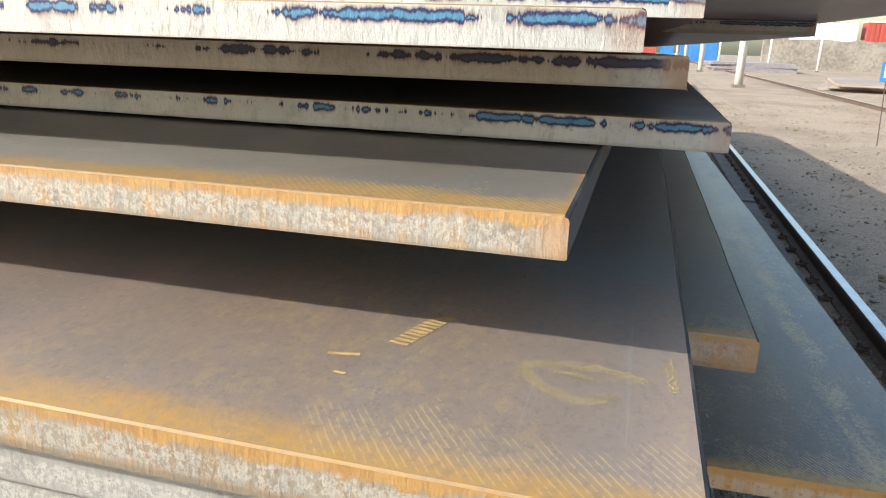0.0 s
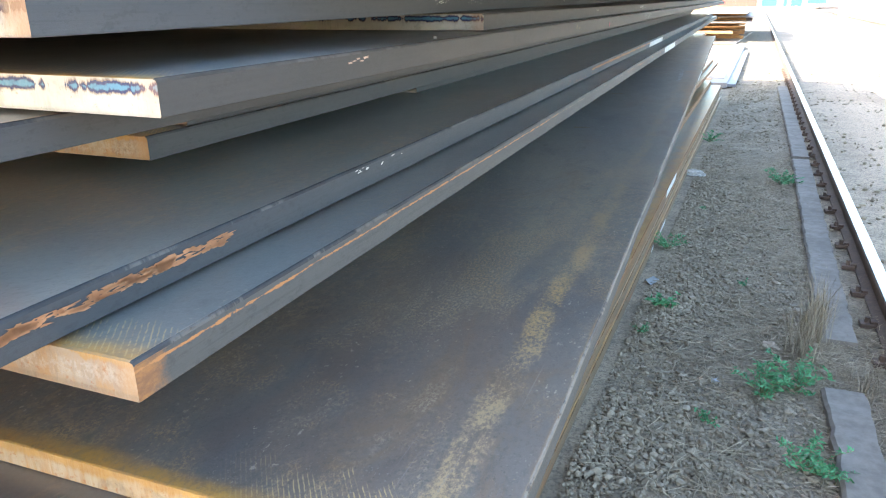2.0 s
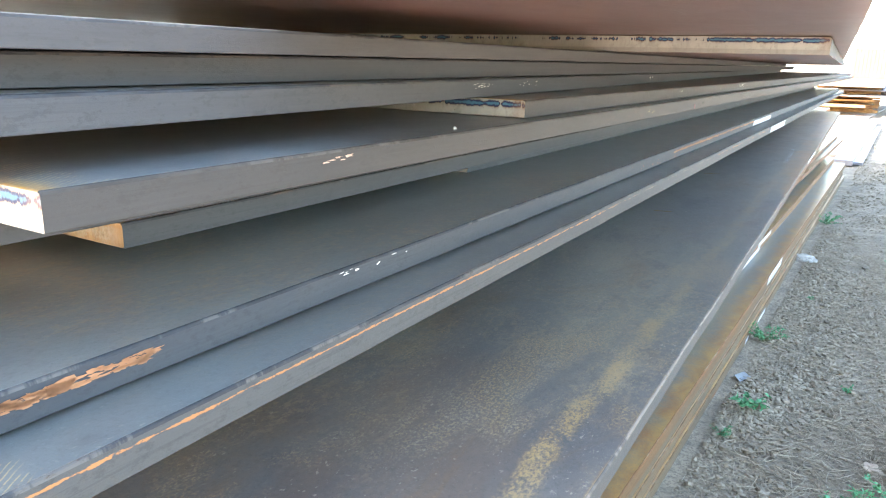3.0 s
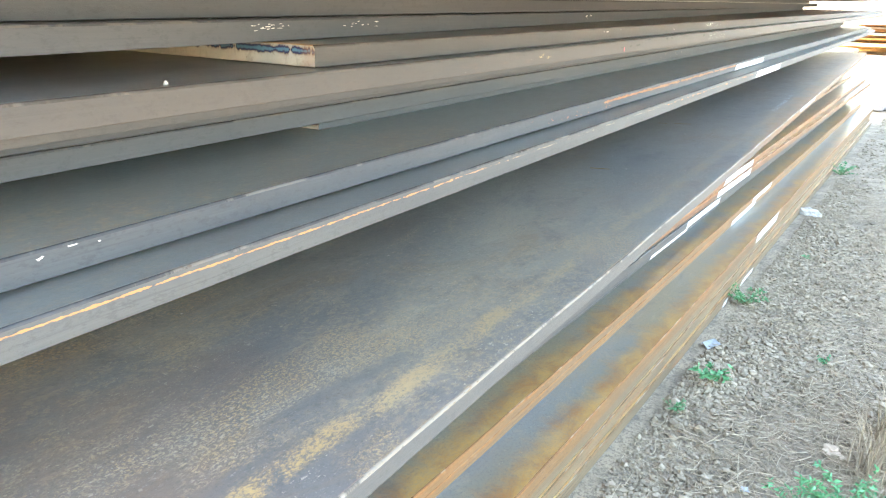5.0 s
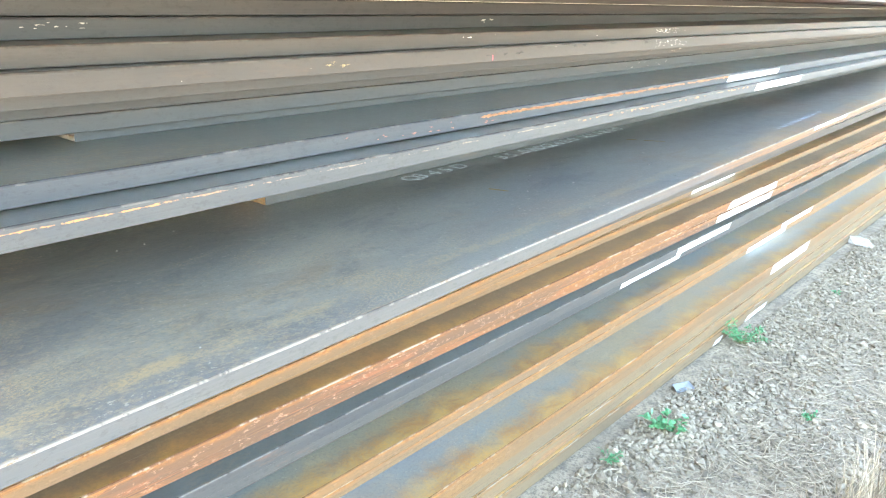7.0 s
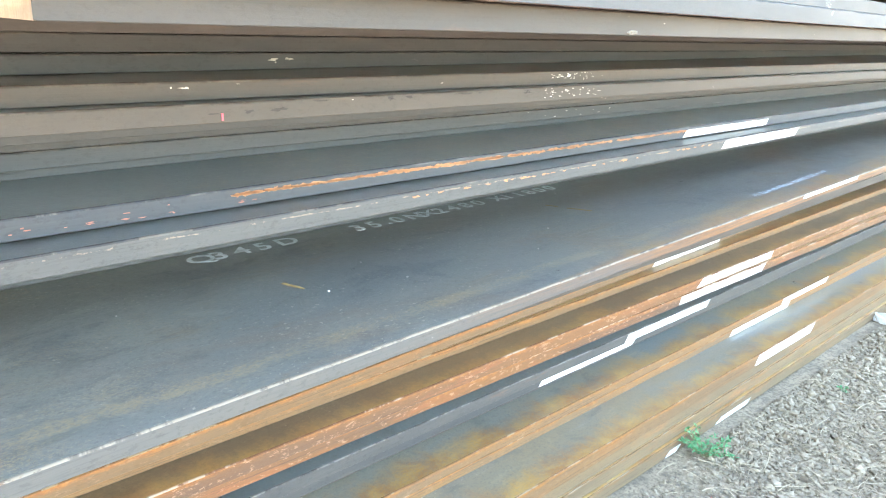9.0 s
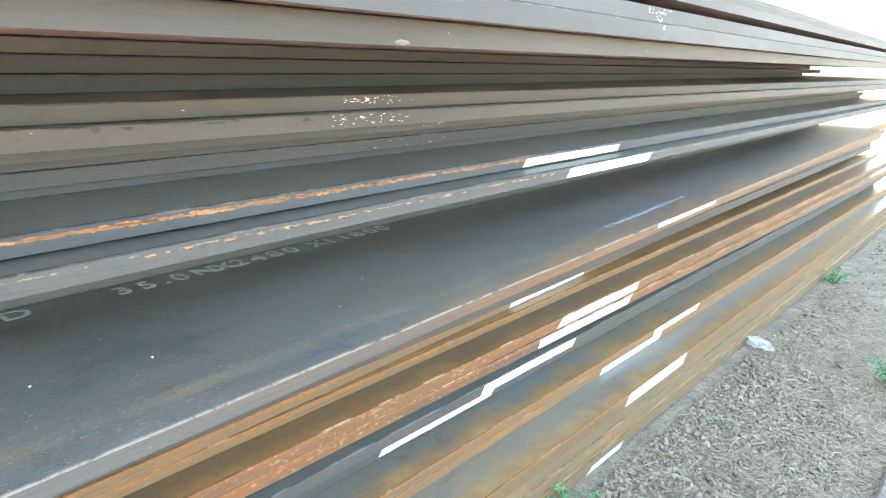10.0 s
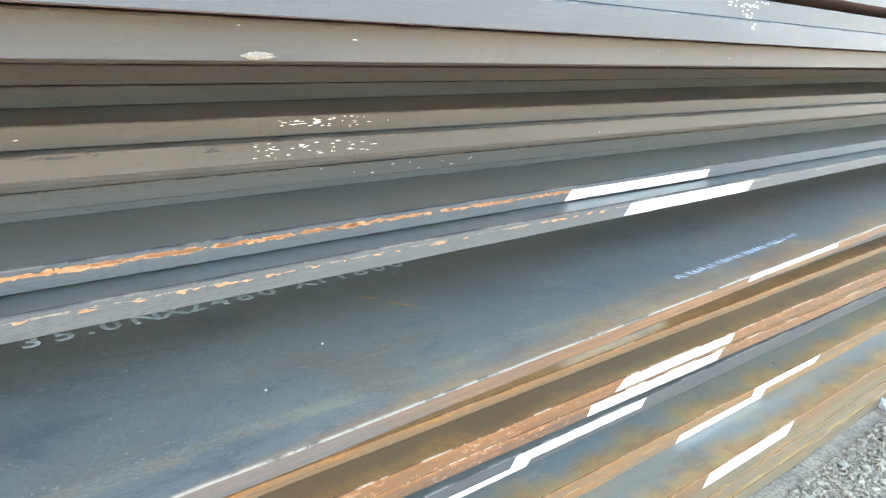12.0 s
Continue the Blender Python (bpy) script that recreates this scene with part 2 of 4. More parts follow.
    if line is not None:
        off = n.m("ABSOLUTE", n.m("ADD", n.m("ADD", n.z, line * thick), n.m("MULTIPLY", n.m("SUBTRACT", n.noise(9.0, n.vec(0.3, 1, 0.3), 5), 0.5), 0.006)))
        ragged = n.m("SUBTRACT", off, n.m("MULTIPLY", n.m("SUBTRACT", n.noise(70.0, n.vec(1, 0.45, 1), 6, 0.8), 0.5), 0.011))
        lm = n.m("MULTIPLY", n.m("SUBTRACT", 1.0, n.step(ragged, 0.0006, 0.0016)), n.step(n.m("SUBTRACT", n.noise(14.0, n.vec(0.5, 1, 1), 7, 0.8), n.m("MULTIPLY", n.step(n.y, 1.0, 1.8), 0.12)), 0.38, 0.43))
        col = n.mix(lm, col, n.mix(n.m("ADD", n.step(n.y, 1.2, 1.8), n.m("MULTIPLY", fine, 0.2), clamp=True), (0.34, 0.155, 0.058), (0.17, 0.14, 0.11)))
    if flaky > 0:
        fl = n.m("MULTIPLY", n.step(n.noise(75.0, n.vec(1, 0.4, 1), 6, 0.8), 0.56, 0.61), flaky)
        col = n.mix(fl, col, (0.36, 0.22, 0.15))
    n.b.inputs["IOR"].default_value = 1.35
    return n.done(col, n.m("ADD", 0.5, n.m("MULTIPLY", fine, 0.35)), n.m("ADD", fine, n.m("MULTIPLY", streak, 0.35)), 0.4, 0.0015)


def steel_front(name, base, second, blue=0.0, ochre=0.0, ochre_top=0.0, streak=0.5, thick=0.035, flute=0.0, nick=0.75, fleck=0.0):
    """Flame-cut end of a plate: drag lines, heat tint, rust runs."""
    n = Nodes(name, 0.5, 0.2)
    drag = n.noise(130.0, n.vec(1.0, 1.0, 0.3), 4, 0.65, 0.3)
    big = n.noise(7.0, n.vec(1.0, 1.0, 0.4), 4)
    fine = n.noise(260.0, n.vec(), 3)
    col = n.mix(n.step(big, 0.35, 0.7), base, second)
    col = n.mix(n.m("MULTIPLY", n.step(drag, 0.5, 0.7), streak * 0.5), col, tuple(c * 0.55 for c in base))
    runs = n.noise(34.0, n.vec(1.0, 1.0, 0.1), 4, 0.7)
    stain = n.noise(22.0, n.vec(1.0, 1.0, 1.0), 7, 0.72, 0.5)
    col = n.mix(n.m("MULTIPLY", n.step(stain, 0.52, 0.66), 0.6), col, tuple(c * 0.58 for c in second))
    pits = n.m("MULTIPLY", n.step(n.noise(170.0, n.vec(1, 1, 0.8), 5, 0.8), 0.60, 0.66), 0.6)
    col = n.mix(pits, col, (0.16, 0.12, 0.09))
    ribs = n.noise(62.0, n.vec(1.0, 1.0, 0.09), 3, 0.55, 0.35)
    if flute > 0:
        col = n.mix(n.m("MULTIPLY", n.step(ribs, 0.49, 0.60), flute), col, n.mix(n.step(stain, 0.4, 0.6), (0.40, 0.21, 0.07), (0.24, 0.13, 0.07)))
        foot = n.step(n.m("ADD", n.m("MULTIPLY", n.z, -1.0), n.m("MULTIPLY", n.m("SUBTRACT", ribs, 0.5), 0.04)), thick * 0.78, thick * 0.98)
        col = n.mix(n.m("MULTIPLY", foot, flute), col, (0.36, 0.19, 0.06))
        spots = n.m("MULTIPLY", n.step(n.noise(95.0, n.vec(), 4, 0.7), 0.58, 0.64), min(0.7, flute * 1.8))
        col = n.mix(spots, col, (0.30, 0.13, 0.05))
    if ochre > 0:
        col = n.mix(n.m("MULTIPLY", n.m("MULTIPLY", n.step(runs, 0.5, 0.66), n.step(stain, 0.38, 0.58)), ochre), col, (0.40, 0.25, 0.10))
        top = n.m("SUBTRACT", 1.0, n.step(n.m("ADD", n.m("MULTIPLY", n.z, -1.0), n.m("MULTIPLY", n.m("SUBTRACT", runs, 0.5), 0.03)), thick * ochre_top * 0.6, thick * ochre_top + 0.002))
        col = n.mix(n.m("MULTIPLY", top, 0.85), col, n.mix(n.step(stain, 0.35, 0.65), (0.34, 0.18, 0.055), OCHRE))
    if blue > 0:
        along = n.m("ADD", n.noise(20.0, n.vec(1.0, 1.0, 0.02), 6, 0.72), n.m("MULTIPLY", n.step(n.x, -0.34, -0.28), 0.075))
        half = n.m("MULTIPLY", n.step(along, 0.47, 0.60), n.m("ADD", 0.0026, n.m("MULTIPLY", n.noise(38.0, n.vec(1.0, 1.0, 0.02), 5, 0.7), 0.0052)))
        depth = n.m("ADD", n.m("MULTIPLY", n.z, -1.0), n.m("MULTIPLY", n.m("SUBTRACT", n.noise(95.0, n.vec(1, 1, 0.5), 6, 0.72), 0.5), 0.011))
        inside = n.m("SUBTRACT", half, n.m("ABSOLUTE", n.m("SUBTRACT", depth, 0.0095)))
        ring = n.m("MULTIPLY", n.step(inside, -0.0030, 0.0006), n.step(half, 0.0004, 0.0016))
        halo = n.m("MULTIPLY", n.m("MULTIPLY", n.step(inside, -0.007, 0.0), n.step(half, 0.0002, 0.0012)), n.step(stain, 0.42, 0.62))
        col = n.mix(n.m("MULTIPLY", halo, 0.55), col, (0.20, 0.125, 0.08))
        col = n.mix(n.m("MULTIPLY", ring, 0.8 * min(1.0, blue)), col, (0.085, 0.04, 0.03))
        pool = n.m("ADD", n.m("MULTIPLY", n.step(inside, 0.0006, 0.0042), 0.6), n.m("MULTIPLY", n.noise(70.0, n.vec(1, 1, 1.5), 4), 0.7))
        tint = n.mix(n.step(pool, 0.48, 1.0), (0.012, 0.02, 0.085), (0.06, 0.185, 0.30))
        if blue < 1.0:
            tint = n.mix(0.88, tint, (0.03, 0.022, 0.035))
        col = n.mix(n.m("MULTIPLY", n.step(inside, -0.0003, 0.0004), n.step(half, 0.0004, 0.001)), col, tint)
    if fleck > 0:
        belt = n.m("SUBTRACT", 1.0, n.step(n.m("ABSOLUTE", n.m("ADD", n.m("ADD", n.z, thick * 0.55), n.m("MULTIPLY", n.m("SUBTRACT", stain, 0.5), 0.03))), thick * 0.16, thick * 0.34))
        crumbs = n.noise(210.0, n.vec(1.0, 1.0, 0.8), 6, 0.8)
        col = n.mix(n.m("MULTIPLY", n.m("MULTIPLY", belt, n.step(crumbs, 0.47, 0.53)), fleck), col, (0.50, 0.485, 0.45))
        col = n.mix(n.m("MULTIPLY", n.m("MULTIPLY", belt, n.step(crumbs, 0.60, 0.63)), fleck), col, (0.10, 0.085, 0.07))
        drops = n.m("MULTIPLY", n.step(n.noise(48.0, n.vec(1.0, 1.0, 0.35), 3, 0.5), 0.56, 0.62), n.step(n.m("MULTIPLY", n.z, -1.0), thick * 0.3, thick * 0.6))
        col = n.mix(n.m("MULTIPLY", drops, fleck * 0.6), col, (0.20, 0.195, 0.18))
    corner = n.m("MULTIPLY", n.step(n.m("ADD", n.x, n.m("MULTIPLY", n.m("SUBTRACT", stain, 0.5), 0.05)), -0.035, -0.008), nick)
    col = n.mix(corner, col, n.mix(n.step(big, 0.4, 0.6), (0.25, 0.12, 0.06), (0.38, 0.24, 0.13)))
    low = n.step(n.m("MULTIPLY", n.z, -1.0), thick * 0.86, thick * 0.97)
    col = n.mix(n.m("MULTIPLY", low, 0.5), col, tuple(c * 0.6 for c in base))
    return n.done(col, n.m("ADD", 0.38, n.m("MULTIPLY", drag, 0.3)), n.m("ADD", n.m("ADD", drag, n.m("MULTIPLY", fine, 0.4)), n.m("MULTIPLY", ribs, flute * 5.0)), 0.7, 0.002)


def plain(name, base, second=None, rough=0.7, metal=0.0, scale=30.0, bump=0.3):
    n = Nodes(name, rough, metal)
    second = second or tuple(c * 0.7 for c in base)
    a = n.noise(scale, n.vec(), 5, 0.65)
    b = n.noise(scale * 0.12, n.vec(), 4)
    col = n.mix(n.step(n.m("ADD", n.m("MULTIPLY", a, 0.5), n.m("MULTIPLY", b, 0.5)), 0.36, 0.64), base, second)
    return n.done(col, None, a, bump, 0.003)


SCALE_BLUE = (0.148, 0.168, 0.168)
SCALE_DARK = (0.105, 0.12, 0.122)
SCALE_BROWN = (0.165, 0.115, 0.065)
TOP = {
    "blue": steel_top("scale_blue", SCALE_BLUE, SCALE_DARK, dusty=0.3, front=0.03, edge=0.003, edge_amount=0.35, blush=0.2, hatch=0.07),
    "deck": steel_top("scale_deck", (0.158, 0.163, 0.152), (0.222, 0.212, 0.178), dust=(0.32, 0.25, 0.155), dusty=0.5, ior=1.6, edge=0.003, front=0.035, stripe=-0.085, edge_amount=0.6, hatch=0.085, far=3.2, blush=0.34),
    # grey-green scale, with its sunlit front end painted redder
    "red": steel_top("scale_sunlit_red", (0.20, 0.228, 0.22), (0.165, 0.187, 0.182), dust=(0.42, 0.3, 0.14), dusty=0.45, front=0.05, hatch=0.08, edge=0.001, edge_amount=0.2, red=0.75),
    "grey": steel_top("scale_grey", (0.26, 0.245, 0.21), (0.18, 0.178, 0.165), dusty=0.5, front=0.06, hatch=0.07, edge=0.006),
    "brown": steel_top("scale_brown", SCALE_BROWN, (0.10, 0.08, 0.06), dusty=0.35, front=0.04, edge=0.03, edge_col=(0.34, 0.17, 0.06), edge_amount=1.0),
    "navy": steel_top("scale_navy", (0.075, 0.086, 0.100), (0.06, 0.066, 0.076), dusty=0.3, front=0.04, edge=0.012, blush=0.25),
    "ledge": steel_top("scale_ledge", (0.165, 0.185, 0.19), (0.215, 0.185, 0.13), dusty=0.3, front=0.04, edge=0.052, edge_col=(0.30, 0.135, 0.038), edge_amount=1.0, ior=1.65),
    # undersides: reddish light bounced off the ground is put into this colour
    "under": steel_top("scale_under_bounce", (0.32, 0.175, 0.145), (0.22, 0.135, 0.115), dusty=0.25, front=0.0, edge=0.0),
}
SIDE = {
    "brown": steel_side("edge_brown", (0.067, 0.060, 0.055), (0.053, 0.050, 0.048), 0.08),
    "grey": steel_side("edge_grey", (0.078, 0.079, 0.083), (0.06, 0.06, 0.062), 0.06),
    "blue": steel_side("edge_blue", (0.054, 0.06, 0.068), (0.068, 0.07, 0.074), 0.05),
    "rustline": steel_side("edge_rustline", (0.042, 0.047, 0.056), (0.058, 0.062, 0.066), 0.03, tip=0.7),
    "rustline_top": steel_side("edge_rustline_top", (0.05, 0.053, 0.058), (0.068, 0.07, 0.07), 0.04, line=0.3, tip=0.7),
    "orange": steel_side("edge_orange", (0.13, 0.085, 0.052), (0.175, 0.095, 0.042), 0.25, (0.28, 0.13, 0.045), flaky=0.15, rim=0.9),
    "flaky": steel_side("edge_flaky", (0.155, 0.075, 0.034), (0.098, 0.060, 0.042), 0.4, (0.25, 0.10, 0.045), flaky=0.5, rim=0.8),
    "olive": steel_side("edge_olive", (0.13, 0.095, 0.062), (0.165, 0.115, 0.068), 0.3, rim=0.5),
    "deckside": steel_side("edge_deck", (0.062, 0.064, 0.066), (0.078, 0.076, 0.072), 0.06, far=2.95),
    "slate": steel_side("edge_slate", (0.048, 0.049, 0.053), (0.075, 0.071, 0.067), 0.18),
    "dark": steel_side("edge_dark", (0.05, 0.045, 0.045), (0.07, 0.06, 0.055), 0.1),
}
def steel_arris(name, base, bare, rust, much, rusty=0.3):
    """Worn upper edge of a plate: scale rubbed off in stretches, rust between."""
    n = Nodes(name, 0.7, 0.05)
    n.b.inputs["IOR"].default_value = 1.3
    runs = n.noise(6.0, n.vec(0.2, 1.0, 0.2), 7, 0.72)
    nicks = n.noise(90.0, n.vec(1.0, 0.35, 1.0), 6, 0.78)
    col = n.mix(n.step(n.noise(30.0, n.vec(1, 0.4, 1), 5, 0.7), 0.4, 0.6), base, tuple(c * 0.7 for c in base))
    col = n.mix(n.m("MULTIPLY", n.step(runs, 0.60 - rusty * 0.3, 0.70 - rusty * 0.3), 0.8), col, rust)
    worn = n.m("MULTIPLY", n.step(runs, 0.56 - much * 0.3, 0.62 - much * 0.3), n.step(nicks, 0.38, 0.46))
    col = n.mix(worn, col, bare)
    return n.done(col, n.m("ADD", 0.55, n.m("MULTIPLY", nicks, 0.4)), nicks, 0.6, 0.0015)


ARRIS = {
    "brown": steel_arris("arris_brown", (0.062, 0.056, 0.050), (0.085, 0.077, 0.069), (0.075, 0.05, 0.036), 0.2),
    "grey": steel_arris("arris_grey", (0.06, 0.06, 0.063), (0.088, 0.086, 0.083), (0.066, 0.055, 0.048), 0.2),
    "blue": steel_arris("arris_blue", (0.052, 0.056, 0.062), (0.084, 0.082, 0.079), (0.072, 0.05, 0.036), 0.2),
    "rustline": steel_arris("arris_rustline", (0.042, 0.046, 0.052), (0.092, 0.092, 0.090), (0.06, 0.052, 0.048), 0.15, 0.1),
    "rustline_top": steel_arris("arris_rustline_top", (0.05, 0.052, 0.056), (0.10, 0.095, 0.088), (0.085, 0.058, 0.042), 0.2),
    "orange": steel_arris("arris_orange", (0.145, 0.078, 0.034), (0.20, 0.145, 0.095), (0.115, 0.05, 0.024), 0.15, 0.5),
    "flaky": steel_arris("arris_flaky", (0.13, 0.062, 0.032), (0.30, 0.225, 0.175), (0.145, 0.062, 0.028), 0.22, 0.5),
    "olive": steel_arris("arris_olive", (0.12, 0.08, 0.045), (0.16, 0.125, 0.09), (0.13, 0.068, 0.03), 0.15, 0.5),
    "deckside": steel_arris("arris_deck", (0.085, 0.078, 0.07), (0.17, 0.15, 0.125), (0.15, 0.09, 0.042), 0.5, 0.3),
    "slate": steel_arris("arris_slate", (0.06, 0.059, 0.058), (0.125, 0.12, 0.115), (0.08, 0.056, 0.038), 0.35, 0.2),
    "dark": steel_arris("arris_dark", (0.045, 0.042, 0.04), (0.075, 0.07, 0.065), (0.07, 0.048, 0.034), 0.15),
}
FRONT = {
    "blue": steel_front("cut_blue", (0.40, 0.395, 0.375), (0.49, 0.48, 0.455), blue=1.0, nick=0.35, streak=0.55),
    "purple": steel_front("cut_purple", (0.33, 0.30, 0.255), (0.40, 0.37, 0.32), blue=0.6, streak=0.5),
    "pale": steel_front("cut_pale", (0.255, 0.225, 0.18), (0.30, 0.275, 0.235), ochre=0.5, ochre_top=0.30, flute=0.22, streak=0.35, fleck=0.5),
    "ochre": steel_front("cut_ochre", (0.40, 0.325, 0.25), (0.36, 0.275, 0.19), ochre=0.5, ochre_top=0.40, flute=0.5),
    "pink": steel_front("cut_pink", (0.34, 0.27, 0.205), (0.28, 0.19, 0.13), ochre=0.5, ochre_top=0.15, flute=0.35, fleck=0.3),
    "grey": steel_front("cut_grey", (0.34, 0.33, 0.305), (0.41, 0.395, 0.365), ochre=0.3, ochre_top=0.1),
    "bare": steel_front("cut_bare", (0.27, 0.265, 0.25), (0.33, 0.325, 0.31), fleck=0.7, streak=0.2, nick=0.2),
}


def rough_paint(name, colour, cover, scale):
    """Worn paint: full where it held, gone where it flaked."""
    nn = Nodes(name, 0.85)
    hole = nn.step(nn.noise(scale, nn.vec(1, 0.5, 1), 6, 0.78), 0.62 - cover * 0.35, 0.68 - cover * 0.35)
    tr = nn.t.nodes.new("ShaderNodeBsdfTransparent")
    mx = nn.t.nodes.new("ShaderNodeMixShader")
    nn.t.links.new(hole, mx.inputs[0])
    nn.t.links.new(tr.outputs[0], mx.inputs[1])
    nn.t.links.new(nn.b.outputs[0], mx.inputs[2])
    nn.t.links.new(mx.outputs[0], nn.t.nodes["Material Output"].inputs[0])
    return nn.done(nn.mix(nn.step(nn.noise(40.0), 0.35, 0.65), colour, tuple(c * 0.7 for c in colour)))


M_WHITE = rough_paint("white_paint", (0.56, 0.565, 0.56), 0.77, 150.0)


# ---- helpers ----
def mesh_of(name, bm, mats):
    me = bpy.data.meshes.new(name)
    bm.to_mesh(me)
    bm.free()
    for mt in mats if isinstance(mats, (list, tuple)) else [mats]:
        me.materials.append(mt)
    return me


def part(name, bm, material, parent, label=""):
    ob = new(name, mesh_of(name, bm, material))
    ob.parent = parent
    if label:
        ob["label"] = label
    return ob


def box(bm, x0, x1, y0, y1, z0, z1, mi=0):
    vs = [bm.verts.new(p) for p in ((x0, y0, z0), (x1, y0, z0), (x1, y1, z0), (x0, y1, z0), (x0, y0, z1), (x1, y0, z1), (x1, y1, z1), (x0, y1, z1))]
    fs = []
    for q in ((3, 2, 1, 0), (4, 5, 6, 7), (0, 1, 5, 4), (1, 2, 6, 5), (2, 3, 7, 6), (3, 0, 4, 7)):
        f = bm.faces.new([vs[i] for i in q])
        f.material_index = mi
        fs.append(f)
    return fs


def tube(bm, pts, r0, r1, seg=8):
    rings = []
    for i, p in enumerate(pts):
        d = (Vector(pts[min(i + 1, len(pts) - 1)]) - Vector(pts[max(i - 1, 0)])).normalized()
        u = d.orthogonal().normalized()
        v = d.cross(u)
        r = r0 + (r1 - r0) * i / (len(pts) - 1)
        rings.append([bm.verts.new(Vector(p) + u * r * math.cos(a) + v * r * math.sin(a)) for a in [k * math.tau / seg for k in range(seg)]])
    for a, b in zip(rings, rings[1:]):
        for k in range(seg):
            bm.faces.new((a[k], a[(k + 1) % seg], b[(k + 1) % seg], b[k]))
    bm.faces.new(rings[0][::-1])
    bm.faces.new(rings[-1])


# ---- steel plates ----
PLATES = {}


def steel_plate(key, x, y, zb, zt, slope=0.0, length=11.8, width=2.3, top="blue", side="brown", front="blue", label="", under=None, round_front=0.0012):
    """A rolled plate; local origin: its front corner on the aisle side, at the top."""
    thick = zt - zb - 0.0006
    rnd = random.Random(key)
    bm = bmesh.new()
    ys = [0, 0.0022] + [0.15 * k for k in range(1, int(length / 0.15))] + [length]
    bev = 0.0019
    # cross-section from lower outer edge round the top, to the far side
    prof = [(-width, -thick), (-width, 0), (-bev * 2, 0), (-bev * 0.6, -bev * 0.6), (0, -bev * 2), (0, -thick + bev * 0.5), (-bev * 0.5, -thick)]
    rows = []
    for i, yy in enumerate(ys):
        row = []
        wob = rnd.uniform(-0.0012, 0.0012) if i > 1 else 0
        pinch = round_front if i == 0 else 0
        for j, (px, pz) in enumerate(prof):
            q = pz
            if i == 0:
                q = pz - pinch if pz > -thick / 2 else pz + pinch * 0.5
            row.append(bm.verts.new((px + (wob if j > 1 else 0), yy, q)))
        rows.append(row)
    n = len(prof)
    slot = {0: 1, 1: 0, 2: 4, 3: 4, 4: 1, 5: 1, 6: 3}
    for i in range(len(rows) - 1):
        for j in range(n):
            a, b = rows[i], rows[i + 1]
            f = bm.faces.new((a[j], a[(j + 1) % n], b[(j + 1) % n], b[j]))
            f.material_index = slot[j]
    f = bm.faces.new(rows[0][::-1])
    f.material_index = 2
    f = bm.faces.new(rows[-1])
    f.material_index = 2
    bmesh.ops.recalc_face_normals(bm, faces=bm.faces)
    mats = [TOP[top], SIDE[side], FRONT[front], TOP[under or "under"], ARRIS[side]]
    ob = new("steel_plate", mesh_of("steel_plate", bm, mats))
    ob.matrix_world = pose(x, y, zt - 0.0006, 0, 0, -math.degrees(math.atan(slope)))
    tagged(ob, label, "steel plate", "stacked steel plates")
    PLATES[key] = (ob, thick)
    return ob


def paint_mark(key, y0, y1, up=1.0, low=0.0, slant=0.03, mat=None, label="white paint stripe on the edge"):
    """Brushed paint on a plate's long edge; y in world metres."""
    ob, thick = PLATES[key]
    oy = ob.matrix_world.translation.y
    bm = bmesh.new()
    rnd = random.Random(key + str(y0))
    k = 14
    top = -thick * (1 - up) - 0.0035 * (up >= 1.0)
    bot = -thick * (1 - low) + 0.002 * (low <= 0.0)
    cols = []
    for i in range(k + 1):
        f = i / k
        jit = lambda a: rnd.uniform(-a, a)
        y_top = y0 - oy + (y1 - y0) * f + slant * (0.5) + (jit(0.012) if i in (0, k) else 0)
        y_bot = y0 - oy + (y1 - y0) * f - slant * (0.5) + (jit(0.012) if i in (0, k) else 0)
        cols.append([bm.verts.new((0.0014, y_bot, bot + jit(0.001))), bm.verts.new((0.0014, y_top, top + jit(0.001))), bm.verts.new((0.0001, y_bot, bot)), bm.verts.new((0.0001, y_top, top))])
    for a, b in zip(cols, cols[1:]):
        bm.faces.new((a[0], b[0], b[1], a[1]))
        bm.faces.new((a[1], b[1], b[3], a[3]))
        bm.faces.new((a[0], a[2], b[2], b[0]))
    for c in (cols[0], cols[-1]):
        bm.faces.new((c[0], c[1], c[3], c[2]))
    bmesh.ops.recalc_face_normals(bm, faces=bm.faces)
    return part("paint_mark", bm, mat or M_WHITE, ob, label)


P = steel_plate
# bottom bundle, from the ground up
P("p0", -0.004, -0.35, 0.0, 0.055, 0.0197, top="ledge", side="olive", front="ochre", label="thick rusty olive-brown steel plate lying on the ground")
P("p1", -0.008, -0.33, 0.055, 0.11, 0.0175, top="brown", side="olive", front="ochre", label="olive-brown rusted steel plate low in the stack")
P("p2b", -0.018, -0.32, 0.11, 0.17, 0.0180, top="brown", side="olive", front="pale", label="olive-brown rusted steel plate in the lower bundle")
P("p2", -0.008, -0.30, 0.17, 0.228, 0.0185, top="ledge", side="orange", front="ochre", label="steel plate with orange rusted edge and white paint mark")
P("p3", -0.196, -0.3, 0.228, 0.264, 0.0215, top="ledge", side="orange", front="pale", label="steel plate with orange edge and white paint mark")
P("p4", -0.196, -0.36, 0.264, 0.300, 0.0217, top="ledge", side="orange", front="grey", label="grey steel plate with rusty edge and white paint mark")
P("p5", -0.336, -0.3, 0.300, 0.360, 0.0200, top="brown", side="dark", front="grey", label="dark recessed steel plate in the lower bundle")
P("p6", -0.269, -0.34, 0.360, 0.400, 0.0194, top="ledge", side="slate", front="grey", label="blue-grey steel plate with long white paint stripe")
